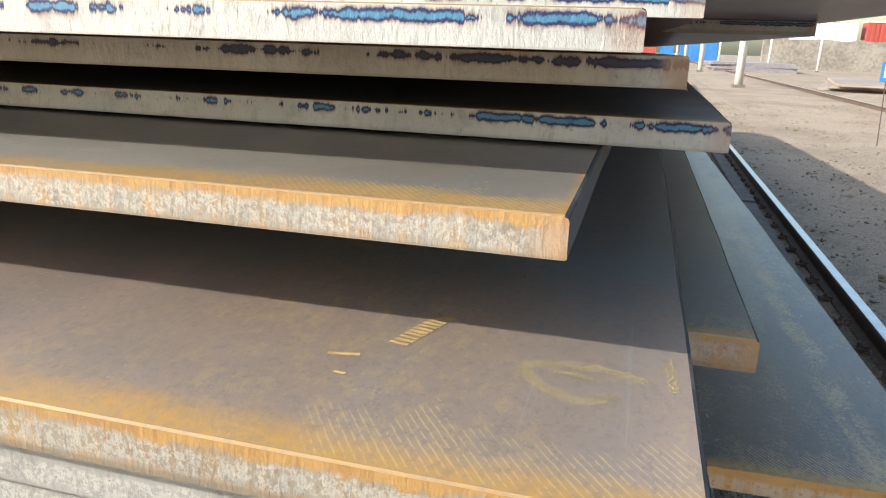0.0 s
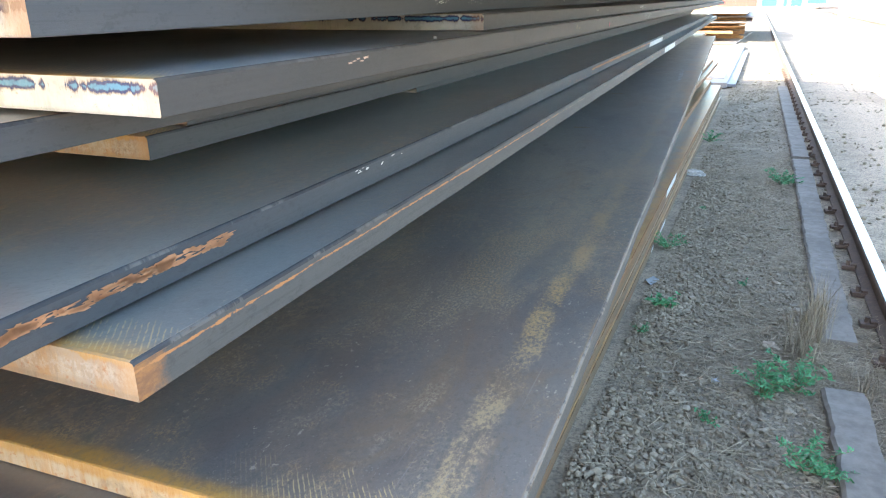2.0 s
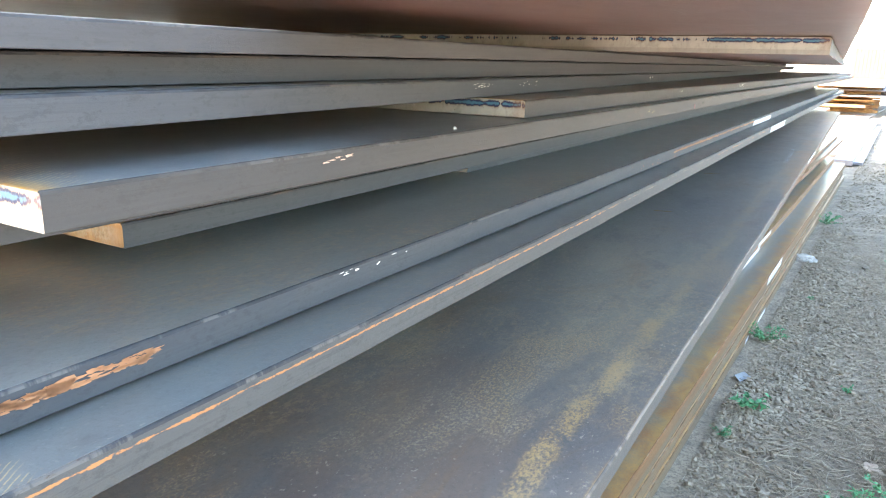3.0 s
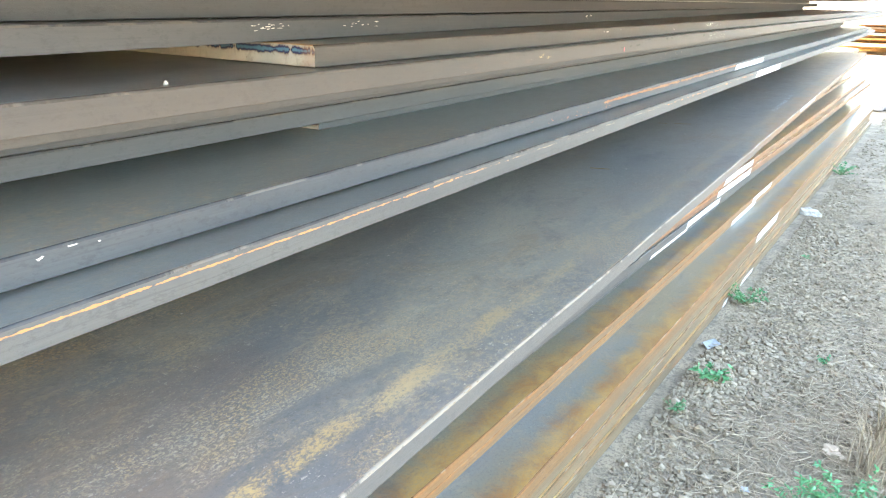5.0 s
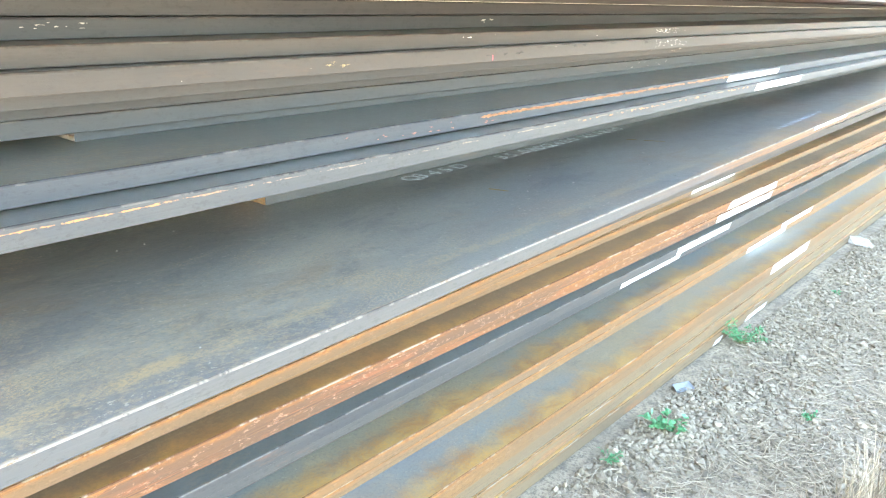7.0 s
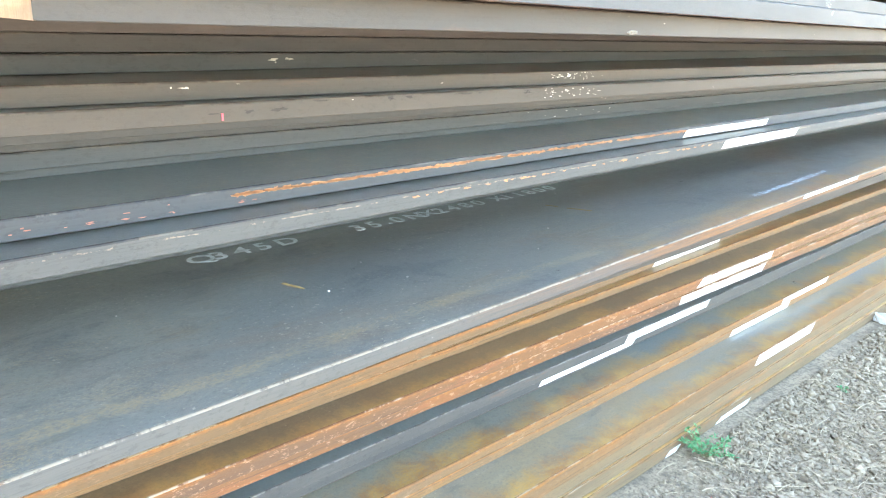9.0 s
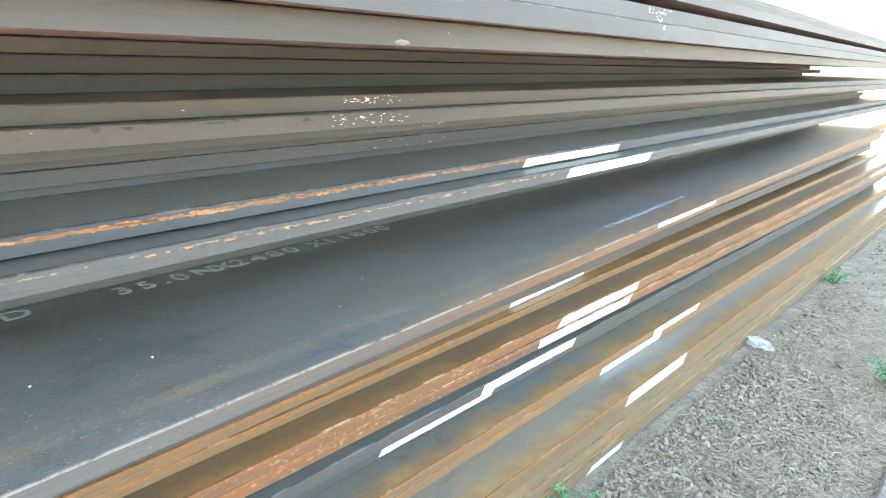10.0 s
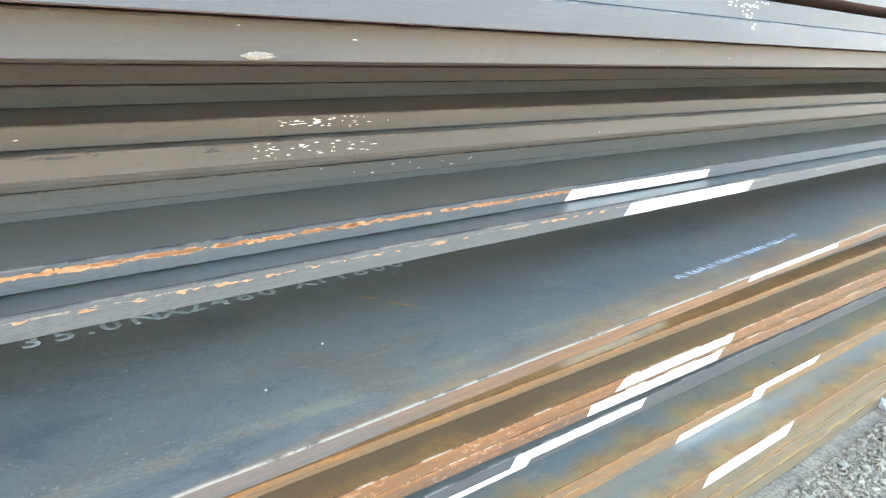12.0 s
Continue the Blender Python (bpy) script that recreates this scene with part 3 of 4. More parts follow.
P("p7", -0.256, -0.3, 0.400, 0.440, 0.0216, top="blue", side="slate", front="grey", label="grey steel plate with white paint stripe on its edge")
P("p8", -0.337, -0.3, 0.440, 0.535, 0.0240, top="blue", side="dark", front="grey", label="dark thick steel plate set back in the stack")
P("p9", -0.205, -0.34, 0.535, 0.576, 0.0285, top="brown", side="flaky", front="pale", label="steel plate with flaking red-orange rusted edge")
P("p10", -0.164, -0.3, 0.576, 0.618, 0.0185, top="brown", side="flaky", front="pale", label="rust-brown steel plate with flaking orange edge")
P("p11", -0.238, -0.33, 0.618, 0.650, 0.0100, top="brown", side="orange", front="pale", label="brown rusted steel plate set back under the deck plate")
P("p12", -0.145, -0.28, 0.650, 0.686, -0.0195, top="brown", side="orange", front="pale", label="orange-edged steel plate with white paint mark")
P("p13", -0.205, -0.3, 0.686, 0.740, 0.0, top="brown", side="dark", front="grey", label="dark steel plate in shade under the deck plate")
P("p14", -0.21, -0.27, 0.740, 0.815, 0.0, top="brown", side="dark", front="grey", label="dark thick steel plate in shade under the deck plate")
P("g0", -0.125, -0.27, 0.815, 0.870, 0.0, top="brown", side="flaky", front="grey", label="steel plate with rusty brown edge under the deck plate")
P("g1", -0.13, -0.30, 0.870, 0.930, 0.0, top="navy", side="flaky", front="grey", label="grey steel plate with pale sunlit cut end")
P("g2", -0.100, -0.262, 0.93, 0.995, 0.0000, top="navy", side="orange", front="pale", label="blue-black steel plate with ochre rusted cut end")
# the wide deck plate with the stencilled grade
P("f", 0.322, -0.012, 0.995, 1.027, -0.0215, length=10.0, top="deck", side="deckside", front="ochre", label="wide blue-grey steel plate with stencilled writing and ochre rusted edges", width=2.48)
P("n", -0.43, 1.77, 1.027, 1.07, 0.0, length=8, side="grey", front="pink", label="dark steel plate far back between deck and upper plates")
P("r2", -0.62, 0.9, 1.07, 1.12, 0.0, length=9, side="dark", label="dark steel plate far back in the stack")
P("r3", -0.60, 0.4, 1.12, 1.160, 0.0, length=9, side="dark", label="dark steel plate set deep in the stack")
P("h2", -0.310, -0.496, 1.161, 1.1985, 0.0, width=2.0, side="blue", front="bare", label="grey steel plate with bright bare cut end under the reddish plate")
P("h3", -0.120, 0.0, 1.161, 1.1985, 0.0, width=0.18, side="dark", front="grey", label="narrow dark steel strip carrying the plate above")
P("h1", -0.300, -0.505, 1.200, 1.233, 0.0, width=2.0, side="blue", front="bare", label="grey steel plate with pitted bright cut end under the reddish plate")
P("d", 0.044, -0.115, 1.200, 1.239, -0.001, side="rustline_top", front="pink", top="blue", width=0.33, label="blue-grey steel plate with pink cut end and thin rust line")
P("e", -0.040, -0.522, 1.243, 1.281, 0.002, top="red", side="rustline", front="pale", label="sunlit reddish steel plate with chalk ring and flaking rust edge")
P("k2", -0.317, 1.26, 1.281, 1.306, 0.002, length=9.6, side="blue", front="blue", label="thin dark steel plate with pale cut end")
P("s", -0.273, 0.255, 1.306, 1.341, 0.0, length=10.6, side="blue", front="pink", label="dark steel plate with rusty cut corner")
P("q", -0.276, 0.34, 1.341, 1.377, 0.0, length=10.2, side="blue", front="grey", label="dark steel plate tucked under the pale plate")
P("c", -0.143, -0.371, 1.377, 1.412, 0.004, top="grey", side="blue", front="pale", label="grey steel plate with sunlit ochre-stained cut end")
P("b4", 0.0, 0.0, 1.416, 1.452, 0.012, length=11.2, top="blue", side="brown", front="blue", label="steel plate with blue heat tint on its bright cut end")
P("k1", -0.023, 0.946, 1.453, 1.487, 0.012, length=10.4, top="blue", side="brown", front="blue", label="brown-edged steel plate with small blue-tinted cut end")
P("b3", -0.058, -0.068, 1.488, 1.523, -0.055, length=9.6, top="blue", side="blue", front="purple", label="steel plate with dark purple heat tint on its cut end")
P("b2", -0.105, -0.286, 1.524, 1.558, -0.035, length=9.9, top="blue", side="blue", front="blue", label="steel plate with bright cut end and blue heat tint")
P("b1", -0.05, -0.07, 1.559, 1.588, -0.05, length=9.6, top="blue", side="grey", front="blue", label="grey steel plate with bright white cut end")
# the overhanging upper bundle
P("u", 0.42, 1.775, 1.589, 1.634, -0.045, length=11.6, top="blue", side="brown", front="blue", label="overhanging brown steel plate with blue-tinted cut end")
P("w1", 0.545, 0.35, 1.635, 1.680, -0.052, length=13.0, top="blue", side="grey", front="grey", label="overhanging grey steel plate with reddish underside")
P("w2", 0.52, 0.45, 1.681, 1.722, -0.050, length=12.3, top="blue", side="grey", front="grey", label="light grey steel plate in the upper bundle")
P("w3", 0.18, 0.9, 1.723, 1.748, -0.05, length=8.0, top="blue", side="dark", front="grey", label="dark steel plate set back between the upper plates")
P("w4", 0.50, 0.5, 1.749, 1.785, -0.048, length=12.2, top="blue", side="grey", front="grey", label="grey steel plate near the top of the stack")
P("w5", 0.47, 0.6, 1.786, 1.818, -0.05, length=12.2, top="blue", side="brown", front="grey", label="brown-edged steel plate near the top of the stack")
P("w6", 0.42, 0.5, 1.819, 1.85, -0.05, length=12.3, top="blue", side="grey", front="grey", label="grey steel plate at the top of the stack")

paint_mark("p0", 3.92, 4.0, up=0.45)
paint_mark("p0", 4.32, 4.6, up=0.45)
paint_mark("p2", 4.64, 5.24, up=0.9, low=0.08)
paint_mark("p3", 4.71, 5.33, up=0.9, low=0.08)
paint_mark("p4", 5.25, 5.82, up=0.9, low=0.08)
paint_mark("p6", 3.44, 4.02, up=0.9, low=0.08)
paint_mark("p7", 3.92, 4.57, up=0.9, low=0.08)
paint_mark("p9", 4.15, 4.86, up=0.9, low=0.08)
paint_mark("p10", 4.30, 4.97, up=0.9, low=0.08)
paint_mark("p12", 4.17, 4.79)
paint_mark("f", 4.39, 5.01, up=0.95, low=0.5, slant=0.01)
paint_mark("e", 3.905, 4.555, up=0.72)
paint_mark("d", 4.05, 4.70, up=0.85)

# ---- ground ----
n = Nodes("dirt", 0.95)
big = n.noise(0.35, n.vec(shift=False), 5)
mid = n.noise(4.0, n.vec(shift=False), 6, 0.7)
fine = n.noise(70.0, n.vec(shift=False), 5, 0.75)
gcol = n.mix(n.step(mid, 0.38, 0.66), (0.21, 0.168, 0.118), (0.34, 0.27, 0.185))
far_mask = n.step(n.m("ADD", n.x, n.m("MULTIPLY", mid, 1.2)), 1.6, 2.6)
gcol = n.mix(far_mask, gcol, n.mix(n.step(big, 0.4, 0.65), (0.40, 0.31, 0.225), (0.29, 0.22, 0.155)))
gcol = n.mix(n.m("MULTIPLY", n.step(fine, 0.48, 0.60), 0.7), gcol, (0.10, 0.083, 0.065))
gcol = n.mix(n.m("MULTIPLY", n.step(n.noise(24.0, n.vec(shift=False), 6, 0.75), 0.53, 0.62), 0.6), gcol, (0.115, 0.09, 0.068))
M_DIRT = n.done(gcol, None, n.m("ADD", fine, n.m("MULTIPLY", mid, 2.0)), 0.9, 0.012)


def spaced(lo, a, b, hi, fine_step, k):
    left = [a - (a - lo) * ((i / k) ** 2.6) for i in range(k, 0, -1)]
    mid = list(np.arange(a, b, fine_step))
    right = [b + (hi - b) * ((i / k) ** 2.6) for i in range(0, k + 1)]
    return left + mid + right


xs = spaced(-600, -0.3, 3.0, 600, 0.05, 24)
ys = spaced(-600, -1.0, 9.0, 900, 0.07, 26)
verts, faces = [], []
for yy in ys:
    for xx in xs:
        h = 0.0
        if -3 < xx < 60 and -6 < yy < 90:
            h = 0.022 * noise.noise((xx * 0.9, yy * 0.9, 0)) + (0.03 * noise.noise((xx * 1.7, yy * 1.7, 8)) if xx > 1.6 else 0) + 0.009 * noise.noise((xx * 5, yy * 5, 3)) - 0.012
            if xx < 0.25:
                h = min(h, -0.003)
        verts.append((xx, yy, h))
w = len(xs)
for j in range(len(ys) - 1):
    for i in range(w - 1):
        faces.append((j * w + i, j * w + i + 1, (j + 1) * w + i + 1, (j + 1) * w + i))
me = bpy.data.meshes.new("ground")
me.from_pydata(verts, [], faces)
for p in me.polygons:
    p.use_smooth = True
me.materials.append(M_DIRT)
tagged(new("ground", me), "dry stony dirt ground of the steel yard", "ground", kind="structure")


def ground_z(x, y):
    return 0.022 * noise.noise((x * 0.9, y * 0.9, 0)) + 0.009 * noise.noise((x * 5, y * 5, 3)) - 0.012


# ---- writing and chalk on the plates ----
M_STENCIL = rough_paint("stencil_paint", (0.62, 0.65, 0.66), 0.86, 210.0)
M_CRAYON = rough_paint("yellow_crayon", (0.40, 0.32, 0.16), 0.37, 900.0)
M_TICK = rough_paint("orange_crayon", (0.43, 0.29, 0.12), 0.74, 420.0)
M_STAMP = rough_paint("stamp_ink", (0.55, 0.61, 0.68), 0.86, 300.0)
M_FLECK = plain("white_fleck", (0.55, 0.53, 0.49), (0.36, 0.34, 0.31), 0.9, 0, 200, 0.5)


def local(key, x, y):
    ob, thick = PLATES[key]
    q = ob.matrix_world.inverted() @ Vector((x, y, 0))
    return q.x, q.y


def stencil(key, text, x, y, size, squeeze=1.0):
    """Stencilled characters on a plate's top, read from the aisle, one after another."""
    ob, thick = PLATES[key]
    lx, ly = local(key, x, y)
    for ch in text:
        step_on = size * squeeze * (0.36 if ch in ". " else 0.70)
        if ch != " ":
            cu = bpy.data.curves.new("character", "FONT")
            cu.body, cu.size, cu.extrude, cu.offset = ch, size, 0.0002, 0.0012
            tmp = new("tmp", cu)
            me2 = bpy.data.meshes.new_from_object(tmp)
            bpy.data.objects.remove(tmp)
            bpy.data.curves.remove(cu)
            me2.name = "character"
            me2.materials.clear()
            me2.materials.append(M_STENCIL)
            me2.transform(pose(lx, ly, 0.0008, 0, 0, 90) @ Matrix.Diagonal((squeeze, 1, 1, 1)))
            wr = new("character", me2)
            wr.parent = ob
            wr["label"] = "pale stencilled character"
        ly += step_on


stencil("f", "Q345D", -0.352, 2.245, 0.078, 1.12)
stencil("f", "35.0NX2480 X11800", -0.352, 2.73, 0.078, 1.08)


def strokes(key, lines, width, mat, name, label, z=0.0007):
    """Flat strokes on a plate's top from lists of world points."""
    ob, thick = PLATES[key]
    bm = bmesh.new()
    rnd = random.Random(name + key)
    for line in lines:
        pts = [Vector((*local(key, *p), z)) for p in line]
        dense = []
        for a, b in zip(pts, pts[1:]):
            k = max(2, int((b - a).length / 0.008))
            dense += [a.lerp(b, i / k) for i in range(k)]
        dense.append(pts[-1])
        prev = None
        for i, p in enumerate(dense):
            d = (dense[min(i + 1, len(dense) - 1)] - dense[max(i - 1, 0)]).normalized()
            nrm = Vector((-d.y, d.x, 0)) * width * rnd.uniform(0.35, 0.6)
            cur = (bm.verts.new(p + nrm), bm.verts.new(p - nrm))
            if prev:
                bm.faces.new((prev[0], prev[1], cur[1], cur[0]))
            prev = cur
    return tagged(part(name, bm, mat, ob, label), kind="stuff" if len(lines) > 3 else "")


ring = [(-0.125 + 0.042 * math.cos(a) + 0.012 * math.sin(2 * a), -0.366 + 0.030 * math.sin(a)) for a in [k * math.tau / 26 for k in range(2, 25)]]
strokes("e", [ring], 0.014, M_CRAYON, "chalk_ring", "worn yellow crayon ring")
for dash in ([(-0.147, -0.352), (-0.112, -0.356)], [(-0.06, -0.30), (-0.055, -0.36)]):
    strokes("e", [dash], 0.009, M_CRAYON, "crayon_mark", "yellow crayon dash")
ladder = []
for k in range(11):
    lx, ly = -0.258 - 0.0022 * k, -0.268 - 0.0072 * k
    ladder.append([(lx - 0.009, ly + 0.002), (lx + 0.009, ly - 0.002)])
strokes("e", ladder + [[(-0.328, -0.378), (-0.302, -0.373)], [(-0.31, -0.408), (-0.300, -0.409)]], 0.0052, M_TICK, "crayon_scrawl", "yellow crayon scrawl")
for tick in ([(-0.17, 3.45), (-0.10, 3.49)], [(-0.235, 3.42), (-0.20, 3.44)], [(-0.12, 2.35), (-0.06, 2.37)]):
    strokes("f", [tick], 0.011, M_TICK, "crayon_tick", "yellow crayon tick")
# unreadable stamped line near the outer edge
rb = random.Random(5)
bars = []
for k in range(34):
    yy = 4.20 + 0.80 * k / 34
    if rb.random() < 0.8:
        xx = 0.130 - 0.037 * k / 34
        bars.append([(xx, yy), (xx - 0.022 * rb.uniform(0.5, 1), yy + rb.uniform(-0.004, 0.008))])
        if rb.random() < 0.5:
            bars.append([(xx, yy), (xx, yy + 0.012)])
strokes("f", bars, 0.0095, M_STAMP, "stamp_line", "illegible white stamped line")


def flecks(key, y0, y1, count, zlo, zhi, size, name="paint_fleck", label="white chalky flecks on the edge", mat=None, seed=0):
    """Broken patches of paint on a plate's long edge."""
    ob, thick = PLATES[key]
    oy = ob.matrix_world.translation.y
    rnd = random.Random(key + str(y0) + str(seed))
    bm = bmesh.new()
    for _ in range(count):
        cy = rnd.uniform(y0, y1) - oy
        cz = -thick * rnd.uniform(zlo, zhi)
        sy, sz = size * rnd.uniform(0.4, 2.4), size * rnd.uniform(0.15, 0.45)
        k = rnd.randint(8, 13)
        vs = []
        for a in range(k):
            r = rnd.uniform(0.3, 1.15)
            zz = cz + sz * r * math.sin(a * math.tau / k)
            vs.append(bm.verts.new((0.0016, cy + sy * r * math.cos(a * math.tau / k), min(-0.004, max(-thick + 0.002, zz)))))
        bm.faces.new(vs)
    return tagged(part(name, bm, mat or M_FLECK, ob, label), kind="stuff")


flecks("k1", 3.09, 3.20, 26, 0.2, 0.65, 0.0045)
flecks("k1", 3.20, 3.32, 14, 0.1, 0.7, 0.003)
flecks("b4", 3.05, 3.28, 30, 0.1, 0.75, 0.004)
flecks("b4", 3.03, 3.07, 10, 0.1, 0.9, 0.003)
flecks("b4", 1.62, 1.68, 4, 0.3, 0.6, 0.008, mat=M_CRAYON)
flecks("b4", 0.335, 0.39, 6, 0.25, 0.5, 0.006, mat=rough_paint("pink_chalk", (0.52, 0.36, 0.27), 0.7, 120.0))
flecks("b3", 0.90, 0.99, 14, 0.2, 0.5, 0.0035)
flecks("b3", 1.13, 1.26, 12, 0.2, 0.6, 0.003)
flecks("b3", 2.35, 2.45, 5, 0.3, 0.6, 0.008)
flecks("c", 3.2, 3.6, 16, 0.2, 0.8, 0.004)
flecks("s", 3.3, 3.9, 12, 0.2, 0.8, 0.004)
flecks("k1", 2.07, 2.11, 3, 0.2, 0.4, 0.006)
flecks("e", 0.38, 0.58, 10, 0.1, 0.4, 0.004)
flecks("e", 1.7, 2.3, 18, 0.2, 0.8, 0.005, mat=rough_paint("rust_flake", (0.33, 0.13, 0.09), 0.6, 90.0))
M_FLAKE = rough_paint("orange_flake", (0.36, 0.175, 0.085), 0.85, 130.0)
flecks("e", -0.50, 0.12, 330, 0.26, 0.52, 0.0075, "rust_flake", "flaking orange rust", M_FLAKE)
flecks("e", 2.2, 3.9, 230, 0.29, 0.36, 0.0125, "rust_flake", "flaking orange rust", M_FLAKE)
flecks("d", 2.6, 4.0, 40, 0.3, 0.36, 0.008, "rust_flake", "flaking pale orange rust", M_FLAKE)
for key, span in (("w1", (1.0, 9.0)), ("w2", (1.0, 9.0)), ("u", (2.0, 8.0)), ("b4", (0.3, 8.0)), ("k1", (1.2, 8.0)), ("w5", (1.5, 8.0))):
    flecks(key, span[0], span[1], 9, 0.1, 0.9, 0.0022, seed=9)
flecks("w2", 3.85, 4.03, 26, 0.05, 0.5, 0.006, "plaster_splash", "white plaster splash", M_WHITE)
flecks("w2", 3.92, 3.97, 10, 0.3, 0.95, 0.004, "plaster_splash", "white plaster drip", M_WHITE)
flecks("w1", 3.93, 3.96, 5, 0.05, 0.35, 0.004, "plaster_splash", "white plaster drip", M_WHITE)

M_OIL = rough_paint("oil_stain", (0.035, 0.033, 0.032), 0.62, 60.0)
flecks("b4", 2.25, 3.0, 7, 0.08, 0.3, 0.016, "oil_stain", "dark oily blotches under the upper edge", M_OIL)
flecks("b4", 2.12, 2.3, 3, 0.3, 0.7, 0.013, "oil_stain", "dark oily blotches", M_OIL, seed=2)
M_PINK = plain("pink_marker", (0.55, 0.10, 0.14), (0.42, 0.08, 0.11), 0.7, 0, 80, 0.1)
bm = bmesh.new()
ob_b, th_b = PLATES["b4"]
box(bm, 0.0012, 0.0018, 2.155, 2.1585, -th_b + 0.004, -th_b + 0.017)
part("marker_stroke", bm, M_PINK, ob_b, "short pink marker stroke")

# white specks lying on the plate tops
bm = bmesh.new()
ob_f = PLATES["f"][0]
rs = random.Random(8)
for wx, wy in [(-0.049, 3.203), (0.064, 3.023), (-0.242, 0.816), (-0.15, 2.0), (0.02, 2.6)] + [(rs.uniform(-0.4, 0.2), rs.uniform(0.2, 5)) for _ in range(10)]:
    lx, ly = local("f", wx, wy)
    bmesh.ops.create_icosphere(bm, subdivisions=1, radius=0.0032 if abs(wx) < 0.07 else 0.002, matrix=Matrix.Translation((lx, ly, 0.002)) @ Matrix.Diagonal((1, 1, 0.7, 1)))
tagged(part("paint_speck", bm, M_FLECK, ob_f, "small white specks"), kind="stuff")
bm = bmesh.new()
bmesh.ops.create_icosphere(bm, subdivisions=1, radius=0.0035, matrix=Matrix.Translation((*local("b4", -0.017, 0.674), 0.002)))
part("paint_speck", bm, M_FLECK, PLATES["b4"][0], "small white speck")

# dried plaster lump under the overhanging plate's edge
bm = bmesh.new()
bmesh.ops.create_icosphere(bm, subdivisions=3, radius=1.0)
for v in bm.verts:
    k = 1 + 0.35 * noise.noise(v.co * 2.1) + 0.2 * noise.noise(v.co * 5)
    v.co = Vector((0.004 * v.co.x, 0.018 * v.co.y, 0.0042 * v.co.z)) * k
ob_u, th_u = PLATES["u"]
lu = ob_u.matrix_world.inverted() @ Vector((0.0, 2.862, 0.0))
for v in bm.verts:
    v.co += Vector((0.001, lu.y, -th_u + 0.006))
part("plaster_lump", bm, plain("old_plaster", (0.26, 0.245, 0.215), (0.13, 0.12, 0.105), 0.95, 0, 260, 0.8), ob_u, "dried white plaster lump on the edge")

# ---- rail, kerb strip and fastenings ----
M_RAILTOP = plain("polished_rail", (0.62, 0.64, 0.66), (0.5, 0.5, 0.5), 0.28, 0.9, 60, 0.1)
M_RAILSIDE = plain("rusty_rail", (0.13, 0.085, 0.06), (0.08, 0.055, 0.042), 0.8, 0.1, 50, 0.4)
M_CONCRETE = plain("worn_concrete", (0.21, 0.18, 0.15), (0.13, 0.11, 0.09), 0.9, 0, 22, 0.6)


def rail(x, y0, y1, slope, label):
    prof = [(-0.055, 0), (0.055, 0), (0.055, 0.012), (0.010, 0.03), (0.010, 0.095), (0.034, 0.105), (0.034, 0.128), (0.028, 0.134), (-0.028, 0.134), (-0.034, 0.128), (-0.034, 0.105), (-0.010, 0.095), (-0.010, 0.03), (-0.055, 0.012)]
    root = new("rail")
    root.matrix_world = pose(x, 0, -0.005, 0, 0, -math.degrees(math.atan(slope)))
    bm = bmesh.new()
    rings = [[bm.verts.new((px, yy, pz)) for px, pz in prof] for yy in (y0, y1)]
    k = len(prof)
    for i in range(k):
        bm.faces.new((rings[0][i], rings[0][(i + 1) % k], rings[1][(i + 1) % k], rings[1][i]))
    bm.faces.new(rings[0][::-1])
    bm.faces.new(rings[1])
    bmesh.ops.recalc_face_normals(bm, faces=bm.faces)
    part("rail_web", bm, M_RAILSIDE, root, "rust-brown rail body")
    bm = bmesh.new()
    box(bm, -0.029, 0.029, y0, y1, 0.1345, 0.1375)
    part("running_face", bm, M_RAILTOP, root, "polished steel running face")
    tagged(root, label, "rail")
    return root


track = rail(1.245, -12, 140, 0.0075, "steel rail with polished top running along the stack")
rail(7.0, -20, 160, 0.0, "rusty steel rail across the sandy yard")
bm = bmesh.new()
box(bm, -0.12, -0.052, -0.03, 0.03, 0.0, 0.022)
box(bm, -0.075, -0.045, -0.018, 0.018, 0.018, 0.034)
bmesh.ops.create_cone(bm, cap_ends=True, segments=6, radius1=0.013, radius2=0.012, depth=0.03, matrix=Matrix.Translation((-0.09, 0, 0.035)))
clip_me = mesh_of("rail_clip", bm, M_RAILSIDE)
for k in range(44):
    c = new("rail_clip", clip_me)
    c.parent = track
    c.location = (random.uniform(-0.006, 0.006), -1.0 + k * 0.42, 0.0)
    c.rotation_euler = (0, 0, random.uniform(-0.12, 0.12))
    c["label"] = "rusty bolted rail clip"


def kerb(x, y0, y1, yaw, label):
    root_bm = bmesh.new()
    rnd = random.Random(str(y0))
    k = int((y1 - y0) / 0.06)
    rows = []
    for i in range(k + 1):
        yy = (y1 - y0) * i / k
        a, b = rnd.uniform(-0.007, 0.007), rnd.uniform(-0.006, 0.006)
        zt = 0.03 + rnd.uniform(-0.003, 0.003)
        rows.append([root_bm.verts.new(p) for p in ((a, yy, -0.05), (a, yy, zt - 0.012), (0.012 + a, yy, zt), (0.15 + b, yy, zt), (0.16 + b, yy, -0.05))])
    for p, q in zip(rows, rows[1:]):
        for j in range(4):
            root_bm.faces.new((p[j], p[j + 1], q[j + 1], q[j]))
    for r in (rows[0], rows[-1]):
        root_bm.faces.new(r)
    bmesh.ops.recalc_face_normals(root_bm, faces=root_bm.faces)
    ob = new("kerb", mesh_of("kerb", root_bm, M_CONCRETE))
    ob.matrix_world = pose(x, y0, 0, 0, 0, yaw)
    return tagged(ob, label, "kerb", "concrete strips along the rail", "structure")


